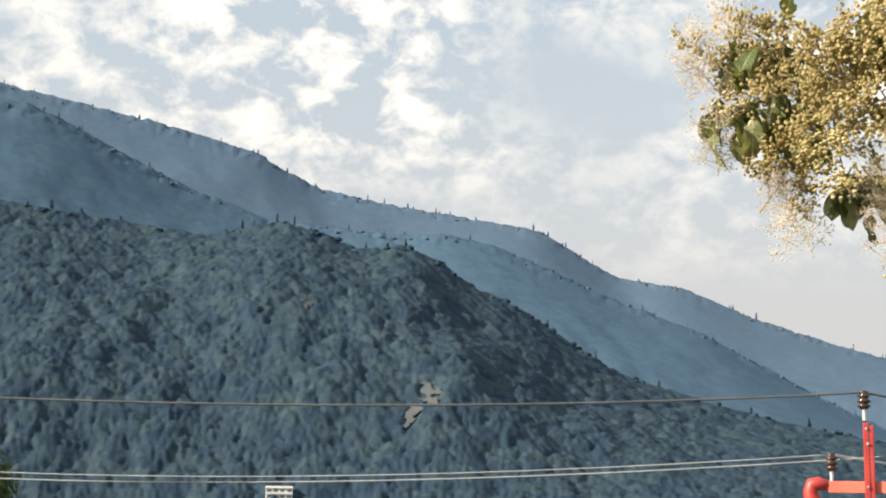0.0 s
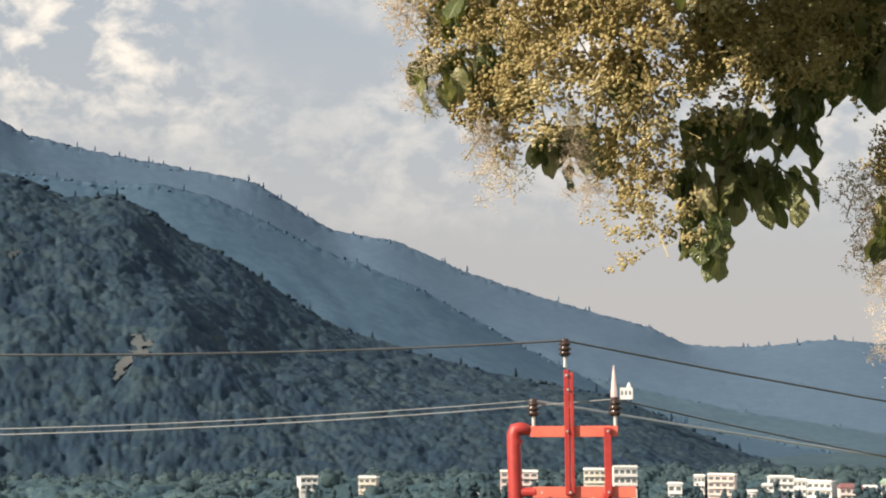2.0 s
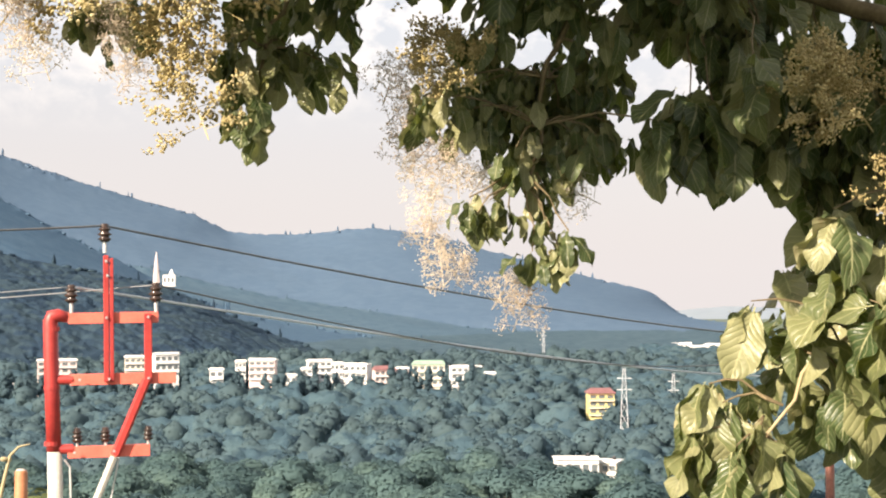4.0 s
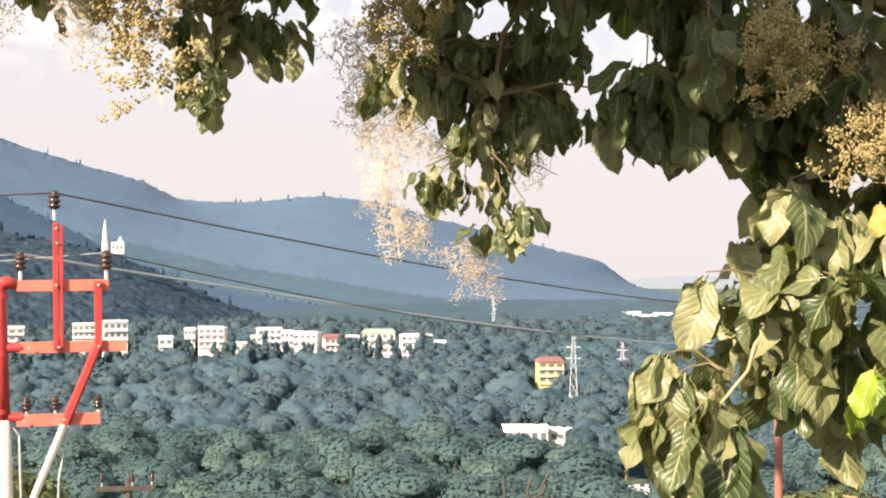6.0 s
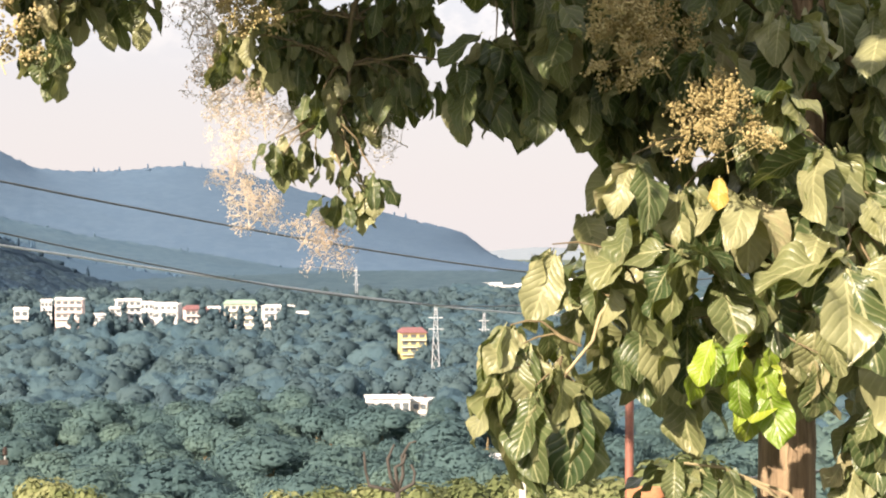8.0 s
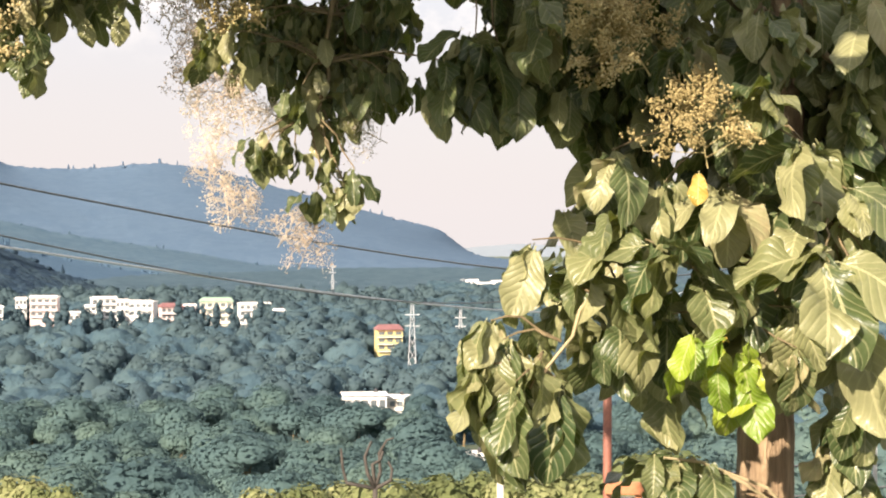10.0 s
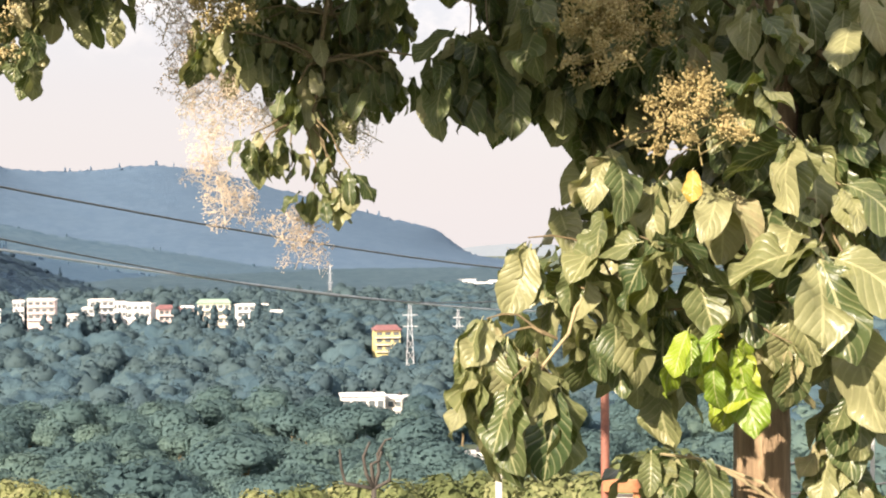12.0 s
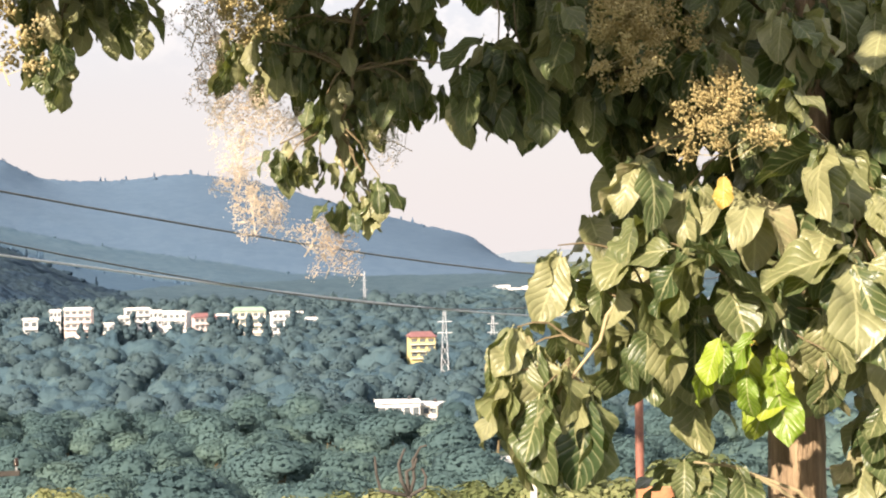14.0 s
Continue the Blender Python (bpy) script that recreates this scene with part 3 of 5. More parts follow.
def make_woods():
    rng = random.Random(21)
    azs = [-58 + 0.13 * i for i in range(632)]
    rs = [405.0]
    while rs[-1] < 1080:
        rs.append(rs[-1] + 1.5 + rs[-1] * 0.0012)
    verts, faces = [], []
    for az in azs:
        for k, r in enumerate(rs):
            q = spot(az, r)
            z = ground_z(az, r)
            w = noise.noise_vector(q * 0.09) * 0.5
            d1 = noise.voronoi(Vector((q.x / 15.0 + w.x, q.y / 15.0 + w.y, 0)))[0][0]
            d2 = noise.voronoi(Vector((q.x / 6.0 + w.x, q.y / 6.0 + w.y, 7)))[0][0]
            lump = 7.0 * math.sqrt(max(0.0, 1 - (d1 / 0.72) ** 2)) + 2.4 * math.sqrt(max(0.0, 1 - (d2 / 0.75) ** 2)) + 1.3 * noise.noise(q * 0.45) + 0.8 * noise.noise(q * 1.1)
            rise = 1.5 + 2.5 * noise.noise(q * 0.02) + lump
            if not clear_of_houses(az, r):
                rise = 0.6
            if r > 700 and az > -50:
                rise *= max(0.35, 1 - (r - 700) / 450) if az < 0 else 1.0
            verts.append((q.x, q.y, z + (rise if 0 < k < len(rs) - 1 else -3.0)))
    m = len(rs)
    for i in range(len(azs) - 1):
        for k in range(m - 1):
            a = i * m + k
            faces.append((a, a + m, a + m + 1, a + 1))
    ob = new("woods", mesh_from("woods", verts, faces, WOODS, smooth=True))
    tagged(ob, "dense green haze-tinted valley woods with rounded crowns", "woods", kind="stuff")
    places, sizes = [], []
    while len(places) < 3700:
        r = math.sqrt(rng.uniform(415 ** 2, 900 ** 2))
        az = rng.uniform(-50, 14)
        if not clear_of_houses(az, r):
            continue
        places.append(spot(az, r, ground_z(az, r) + rng.uniform(4.5, 8.5)))
        sizes.append(rng.uniform(1.4, 2.5) ** 2)
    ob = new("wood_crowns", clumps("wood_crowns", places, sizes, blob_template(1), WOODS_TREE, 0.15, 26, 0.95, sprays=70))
    tagged(ob, "uneven tree crowns standing out of the valley woods", "woods", kind="stuff")
    # tree cover of the plain beyond
    verts, faces = [], []
    azs = [-24 + 0.16 * i for i in range(301)]
    rs = [1060 + 10.0 * i for i in range(135)]
    for az in azs:
        for r in rs:
            q = spot(az, r)
            w = noise.noise_vector(q * 0.05) * 0.5
            d = noise.voronoi(Vector((q.x / 17.0 + w.x, q.y / 17.0 + w.y, 0)))[0][0]
            verts.append((q.x, q.y, ground_z(az, r) + (-4.0 if r < 1070 else 1.0) + 2.2 * max(0.0, 1 - (d / 0.9) ** 2) + 1.5 * noise.noise(q * 0.012)))
    m = len(rs)
    for i in range(len(azs) - 1):
        for k in range(m - 1):
            a = i * m + k
            faces.append((a, a + m, a + m + 1, a + 1))
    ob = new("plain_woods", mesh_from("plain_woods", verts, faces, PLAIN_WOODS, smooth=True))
    tagged(ob, "hazy blue-green woods on the plain", "woods", kind="stuff")
    # nearer woods at the sides
    places, sizes = [], []
    while len(places) < 1500:
        r = math.sqrt(rng.uniform(200 ** 2, 420 ** 2))
        az = rng.uniform(-58, 24)
        if -27 < az < 12.5:
            continue
        places.append(spot(az, r, ground_z(az, r) + rng.uniform(3, 7)))
        sizes.append(rng.uniform(3, 7))
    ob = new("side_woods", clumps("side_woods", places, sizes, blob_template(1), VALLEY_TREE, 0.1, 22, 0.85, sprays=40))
    tagged(ob, "green haze-tinted trees on the valley side", "woods", kind="stuff")


make_woods()


def tree_meshes(seed, foliage_mat, width=5.5, tall=11.0, leaf=0.34, leaves=1900):
    """A crown of lobes, each a shell of many small leaf sprays round a dark heart, and a trunk with limbs."""
    rng = random.Random(seed)
    lobes = []
    for i in range(9):
        a, q = rng.uniform(0, 6.283), rng.uniform(0.1, 0.62)
        rr = width * rng.uniform(0.3, 0.48)
        lobes.append((Vector((math.cos(a) * q * width, math.sin(a) * q * width, tall * rng.uniform(0.52, 0.86))), rr))
    lobes.append((Vector((0, 0, tall * 0.8)), width * 0.5))
    vs, fs, ns = [], [], []
    heart_v, heart_f = blob_template(1)
    for c, rr in lobes:
        k = len(vs)
        for v in heart_v:
            vs.append(c + Vector(v) * rr * rng.uniform(0.86, 0.98))
            ns.append(Vector(v) + (c - Vector((0, 0, tall * 0.55))) * 0.16)
        fs += [tuple(int(x) + k for x in f) for f in heart_f]
    weights = [rr * rr for _, rr in lobes]
    for _ in range(leaves):
        c, rr = rng.choices(lobes, weights)[0]
        n = Vector((rng.gauss(0, 1), rng.gauss(0, 1), rng.gauss(0.35, 1))).normalized()
        p = c + n * rr * rng.uniform(0.9, 1.1)
        t = Vector((rng.gauss(0, 1), rng.gauss(0, 1), rng.gauss(0, 1)))
        t = (t - n * t.dot(n) * rng.uniform(0.85, 1)).normalized()
        b = (n.cross(t) + n * rng.uniform(-0.25, 0.25)).normalized()
        s = leaf * rng.uniform(0.45, 1.25)
        k = len(vs)
        vs += [p - t * s, p - b * s * 0.6, p + t * s, p + b * s * 0.6]
        soft = n + (c - Vector((0, 0, tall * 0.55))) * 0.16 + Vector((rng.gauss(0, 1), rng.gauss(0, 1), rng.gauss(0, 1))) * 0.16
        ns += [soft] * 4
        fs.append((k, k + 1, k + 2, k + 3))
    crown = soften(mesh_from("crown", vs, fs, foliage_mat, smooth=True), [v[:] for v in ns])
    bm = bmesh.new()
    tube(bm, bend((0, 0, -1.0), (0, 0, tall * 0.8), 0, 5, 0.15, rng), [0.38, 0.32, 0.26, 0.2, 0.14, 0.06])
    for c, rr in lobes[:5]:
        tube(bm, bend((0, 0, tall * 0.4), c, 0.5, 4, 0.1, rng), [0.17, 0.14, 0.1, 0.07, 0.04], 5)
    trunk = bpy.data.meshes.new("trunk")
    bm.to_mesh(trunk)
    bm.free()
    trunk.materials.append(TWIG)
    return trunk, crown


def plant(kinds, az, r, scale, turn, label, group, name="tree", sink=0.0):
    t = thing(name, spot(az, r, ground_z(az, r) - sink), label, "tree", group)
    t.matrix_basis = t.matrix_basis @ pose(0, 0, 0, 0, 0, turn) @ Matrix.Diagonal((scale, scale, 0.55 + scale * 0.42, 1))
    trunk, crown = kinds
    child("trunk", trunk, t)
    child("crown", crown, t)
    return t


def make_valley_trees():
    rng = random.Random(31)
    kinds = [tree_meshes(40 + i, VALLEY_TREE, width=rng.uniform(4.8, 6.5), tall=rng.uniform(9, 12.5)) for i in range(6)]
    placed = []
    tries = 0
    while len(placed) < 270 and tries < 20000:
        tries += 1
        r = math.sqrt(rng.uniform(215 ** 2, 425 ** 2))
        az = rng.uniform(-25, 11.5)
        p = spot(az, r)
        s = rng.uniform(0.9, 2.1)
        if not clear_of_houses(az, r) or any((p - q).length < 5.2 * (s + s2) * 0.66 for q, s2 in placed):
            continue
        placed.append((p, s))
        plant(rng.choice(kinds), az, r, s, rng.uniform(0, 360), "leafy green valley tree with a rounded uneven haze-tinted crown", "valley trees")


make_valley_trees()


# ---- houses ----
def house(az, r, top_el, w, h, floors, wall, roof, label, turn=0.0, depth=9.0, name="house", bays=4, pitched=False, group="houses of the hill town", porch=True, on_hill=False):
    top = r * math.tan(radians(top_el))
    base = top - h - 1.5 if on_hill else min(top - h, ground_z(az, r) + 0.1)
    house_ob = thing(name, spot(az, r, base), label, "house", group, turn=-az + turn)
    tall = top - base
    storey = h / floors
    bm = bmesh.new()
    box(bm, -w / 2, w / 2, 0, depth, 0, tall)
    part("wall", bm, wall, house_ob)
    bm = bmesh.new()
    if pitched:
        box(bm, -w / 2 - 0.5, w / 2 + 0.5, -0.6, depth + 0.5, tall + 0.004, tall + 0.25)
        v = [bm.verts.new(q) for q in ((-w / 2 - 0.5, -0.6, tall + 0.26), (w / 2 + 0.5, -0.6, tall + 0.26), (w / 2 + 0.5, depth + 0.5, tall + 0.26), (-w / 2 - 0.5, depth + 0.5, tall + 0.26), (-w / 2 + 1, depth / 2, tall + 1.9), (w / 2 - 1, depth / 2, tall + 1.9))]
        for f in ((0, 1, 5, 4), (1, 2, 5), (2, 3, 4, 5), (3, 0, 4)):
            bm.faces.new([v[i] for i in f])
        part("roof", bm, roof, house_ob)
    else:
        box(bm, -w / 2 - 0.45, w / 2 + 0.45, -0.7, depth + 0.4, tall + 0.004, tall + 0.3)
        part("roof", bm, roof, house_ob)
        bm = bmesh.new()
        box(bm, -w / 2, w / 2, -0.3, -0.1, tall + 0.304, tall + 1.0)
        part("parapet", bm, roof, house_ob)
        bm = bmesh.new()
        lathe(bm, [(0.6, tall + 0.31), (0.62, tall + 1.2), (0.4, tall + 1.6), (0.2, tall + 1.7)], 10, Matrix.Translation((w * 0.28, depth * 0.5, 0)))
        part("water_tank", bm, TANK, house_ob, "dark rooftop water tank")
    for fl in range(floors):
        z0 = tall - (fl + 1) * storey
        for b in range(bays):
            x = -w / 2 + w * (b + 0.5) / bays
            ww = w / bays * 0.34
            bm = bmesh.new()
            box(bm, x - ww, x + ww, -0.06, 0.05, z0 + storey * 0.3, z0 + storey * 0.75)
            win = part("window", bm, WINDOW_DARK, house_ob)
            bm = bmesh.new()
            box(bm, x - ww - 0.1, x + ww + 0.1, -0.35, -0.004, z0 + storey * 0.76, z0 + storey * 0.81)
            part("sunshade", bm, roof, win)
        if porch and fl < floors - 0:
            bm = bmesh.new()
            box(bm, -w / 2, w / 2, -1.1, -0.004, z0 - 0.12, z0 + 0.1)
            bal = part("balcony", bm, WHITEWASH, house_ob)
            bm = bmesh.new()
            box(bm, -w / 2, w / 2, -1.1, -1.0, z0 + 0.104, z0 + 0.85)
            part("railing", bm, wall, bal)
    return house_ob


house(-21.85, 690, -2.15, 17, 9, 3, PINK_WALL, WHITE_ROOF, "pink and white three-storey house among trees", bays=5)
house(-19.0, 705, -2.05, 10, 6, 2, CREAM, WHITE_ROOF, "cream two-storey house with a flat white roof")
house(-17.85, 690, -1.95, 11, 8, 2, WHITEWASH, WHITE_ROOF, "white two-storey house with a flat roof", 12)
house(-14.3, 700, -2.2, 12, 9, 3, PINK_WALL, WHITE_ROOF, "pale pink house with white roof slabs", -8)
house(-12.1, 700, -2.25, 11, 12, 4, WHITEWASH, WHITE_ROOF, "tall white house with open balconies", 5)
house(-10.75, 705, -2.4, 11, 7, 2, WHITEWASH, WHITE_ROOF, "white house with a terrace", -14)
house(-9.6, 695, -2.6, 10, 9, 3, PINK_WALL, RED_ROOF, "pink-white house with a red roof", 8, pitched=True)
house(-7.95, 700, -2.4, 15, 10, 3, CREAM, GREEN_ROOF, "large cream block with a green roof", 0, bays=5, pitched=True)
house(-6.75, 690, -2.5, 8, 12, 4, WHITEWASH, WHITE_ROOF, "white stair-tower house beside the large block", 6, bays=3)
house(-16.0, 660, -2.55, 6, 4, 1, WHITEWASH, WHITE_ROOF, "small white hut among trees", bays=2)
house(-13.2, 655, -2.8, 5, 4, 1, WHITEWASH, WHITE_ROOF, "small white hut among trees", bays=2)
house(-41.8, 795, -1.15, 14, 9, 3, WHITEWASH, WHITE_ROOF, "white three-storey house at the foot of the hill", bays=4, on_hill=True)
house(-39.5, 705, -2.8, 7, 5, 1, WHITEWASH, WHITE_ROOF, "small white house at the foot of the hill", bays=2)
house(-29.8, 690, -2.4, 8, 6, 2, WHITEWASH, WHITE_ROOF, "white house at the foot of the hill", 10, bays=3)
house(-27.6, 690, -2.4, 8, 6, 2, CREAM, WHITE_ROOF, "cream house at the foot of the hill", -10, bays=3)
house(-1.35, 560, -3.5, 9.5, 8, 3, YELLOW_WALL, RED_ROOF, "yellow three-storey house with a dark red roof", 8, bays=3, pitched=True, group="houses of the valley")
house(-2.3, 450, -6.0, 13, 5.5, 1, WHITEWASH, WHITE_ROOF, "low white flat-roofed building in a clearing", 4, bays=5, group="houses of the valley")
house(-1.25, 455, -6.1, 7, 7, 2, CREAM, WHITE_ROOF, "unfinished grey-white two-storey building", -12, bays=3, group="houses of the valley")
house(0.6, 470, -6.15, 9, 4, 1, CREAM, WHITE_ROOF, "low cream building half hidden by trees", 10, bays=3, group="houses of the valley")
house(-3.2, 600, -4.3, 8, 3.5, 1, WHITEWASH, WHITE_ROOF, "small white shed among valley trees", bays=2, group="houses of the valley")
house(0.7, 610, -3.9, 10, 4, 1, WHITEWASH, WHITE_ROOF, "long white shed behind the yellow house", bays=3, group="houses of the valley")
house(6.3, 385, -7.8, 8, 4, 1, PINK_WALL, WHITE_ROOF, "low pinkish house with a pale roof in the valley", 10, bays=3, group="houses of the valley", porch=False)
house(1.6, 370, -8.3, 10, 4, 1, WHITEWASH, WHITE_ROOF, "low white shed roof among valley trees", -6, bays=3, group="houses of the valley", porch=False)
house(-36.0, 930, 2.15, 6, 4, 1, WHITEWASH, WHITE_ROOF, "tiny white hut below the landslip", bays=2, group="huts on the hill", porch=False, on_hill=True)
for _az, _r, _el, _w, _l in ((-13.5, 660, -3.0, 4, "small white hut half hidden by trees"), (-11.4, 650, -3.3, 4, "small white hut half hidden by trees"), (-8.9, 660, -3.4, 5, "small white hut half hidden by trees"), (-15.4, 640, -3.4, 4, "small white hut half hidden by trees"), (-20.3, 650, -3.1, 5, "small white hut half hidden by trees"), (-5.6, 680, -2.75, 5, "small white hut half hidden by trees"), (-23.6, 660, -3.0, 5, "small white hut half hidden by trees"), (-12.6, 690, -2.55, 5, "white block house beside the tall house"), (2.4, 560, -4.6, 6, "small white shed among valley trees"), (3.3, 520, -5.2, 6, "small white shed among valley trees")):
    house(_az, _r, _el, _w, 5, 2, WHITEWASH, WHITE_ROOF, _l, bays=2, depth=5.0, porch=False)
for _az, _r, _el, _w, _wall in ((-11.45, 722, -2.35, 6, WHITEWASH), (-8.95, 722, -2.55, 6, PINK_WALL), (-15.1, 720, -2.25, 5, WHITEWASH), (-6.1, 722, -2.5, 5, CREAM)):
    house(_az, _r, _el, _w, 7, 2, _wall, WHITE_ROOF, "white flat-roofed house in the back row of town", bays=3, depth=7.0, porch=False)
_rng = random.Random(8)
for _i in range(16):
    house(_rng.uniform(1.0, 6.5), _rng.uniform(1000, 1500), _rng.uniform(-1.85, -1.35), _rng.uniform(9, 22), 8, 2, WHITEWASH, WHITE_ROOF, "small white house of the distant town", _rng.uniform(-15, 15), bays=3, group="distant town", porch=False)


def town_trees():
    """Slender trees standing before and between the houses of the town."""
    rng = random.Random(52)
    places, sizes = [], []
    for i in range(230):
        az = rng.uniform(-24.5, -4.8) if i < 205 else rng.uniform(-31, -25)
        r = rng.uniform(630, 684) if i % 4 else rng.uniform(712, 718)
        top, g = r * math.tan(radians(rng.triangular(-3.6, -2.2, -2.9))), ground_z(az, r)
        wide = rng.uniform(1.2, 2.3)
        z, step = top - wide, 0
        while z > g and step < 6:
            grow = wide * (0.75 + 0.14 * step) * rng.uniform(0.8, 1.2)
            q = spot(az, r, z) + Vector((rng.uniform(-1, 1), rng.uniform(-1, 1), 0)) * grow * 0.5
            places.append(q)
            sizes.append(grow)
            z -= grow * 1.25
            step += 1
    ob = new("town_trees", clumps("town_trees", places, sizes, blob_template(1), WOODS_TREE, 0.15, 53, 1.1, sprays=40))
    tagged(ob, "slender haze-tinted trees among the houses of the town", "trees", kind="stuff")


town_trees()


def temple():
    """Spire on the hill's shoulder with a low white hall beside it."""
    az, r = -18.25, 1060.0
    top = r * math.tan(radians(1.9))
    t = thing("temple", spot(az, r, top - 24), "white and pink temple spire on the hill shoulder", "temple", turn=-az)
    bm = bmesh.new()
    lathe(bm, [(2.2, 0), (2.2, 5), (2.0, 8), (1.6, 13), (1.1, 18), (0.6, 21.5), (0.45, 22), (0.6, 22.5), (0.15, 24)], 8)
    part("spire", bm, PINK_WALL, t, "pale pink ribbed spire")
    bm = bmesh.new()
    box(bm, 4.3, 13, -3, 5, 0, 8.2)
    hall = part("hall", bm, WHITEWASH, t, "low white hall")
    for k in range(3):
        bm = bmesh.new()
        box(bm, 5.0 + k * 2.7, 6.4 + k * 2.7, -3.1, -2.95, 3, 6)
        part("window", bm, WINDOW_DARK, hall)
    bm = bmesh.new()
    lathe(bm, [(1.6, 8.2), (1.3, 10), (0.6, 11.3), (0.2, 12.2)], 8, Matrix.Translation((10.5, 0, 0)))
    part("small_dome", bm, WHITEWASH, hall)


temple()


def lattice_tower(az, r, top_el, tall, width, label):
    top = r * math.tan(radians(top_el))
    t = thing("lattice_tower", spot(az, r, top - tall), label, "tower", "steel lattice towers")
    for sx in (-1, 1):
        for sy in (-1, 1):
            bm = bmesh.new()
            tube(bm, [(sx * width, sy * width, 0), (sx * width * 0.25, sy * width * 0.25, tall)], [0.16, 0.11], 4)
            part("leg", bm, LATTICE, t)
    n = 7
    for i in range(n):
        z0, z1 = tall * i / n, tall * (i + 1) / n
        w0, w1 = width * (1 - 0.75 * i / n), width * (1 - 0.75 * (i + 1) / n)
        bm = bmesh.new()
        for s in (-1, 1):
            tube(bm, [(-w0, s * w0, z0), (w1, s * w1, z1)], [0.08, 0.08], 3)
            tube(bm, [(w0, s * w0, z0), (-w1, s * w1, z1)], [0.08, 0.08], 3)
        part("brace", bm, LATTICE, t)
    for z in (0.72, 0.86):
        bm = bmesh.new()
        box(bm, -width * 1.6, width * 1.6, -0.12, 0.12, tall * z, tall * z + 0.3)
        part("crossarm", bm, LATTICE, t)


lattice_tower(-0.5, 520, -2.5, 28, 1.6, "grey steel lattice power tower in the valley")
lattice_tower(1.35, 620, -2.7, 26, 1.4, "grey steel lattice power tower in the valley")
lattice_tower(-3.55, 900, -0.95, 40, 1.2, "thin pale communication mast in the woods")


# ---- power pole: red steel frame on a concrete post ----
def insulator(pole, x, z, s=1.0, y=0.0):
    m = Matrix.Translation((x, y, z)) @ Matrix.Scale(s, 4)
    bm = bmesh.new()
    lathe(bm, [(0.022, -0.13), (0.022, 0.03)], 8, m)
    pin = part("insulator_pin", bm, GALVANISED, pole, "pale galvanised pin", smooth=False)
    bm = bmesh.new()
    lathe(bm, [(0.045, 0.0), (0.06, 0.02), (0.085, 0.03), (0.05, 0.055), (0.052, 0.07), (0.088, 0.085), (0.05, 0.115), (0.05, 0.13), (0.078, 0.145), (0.05, 0.17), (0.04, 0.18), (0.055, 0.2), (0.03, 0.215)], 16, m)
    part("insulator", bm, PORCELAIN, pole, "dark brown porcelain pin insulator", smooth=True)
    return m @ Vector((0, 0, 0.19))


def channel(bm, x0, x1, z0, z1, y0=-0.05, y1=0.03):
    """A rolled steel channel lying along x."""
    box(bm, x0, x1, y0, y0 + 0.012, z0, z1, 0.003)
    box(bm, x0, x1, y0 + 0.013, y1, z1 - 0.012, z1, 0.003)
    box(bm, x0, x1, y0 + 0.013, y1, z0, z0 + 0.012, 0.003)


POLE_R, POLE_AZ = 18.0, -20.08
K = POLE_R / 2643.0


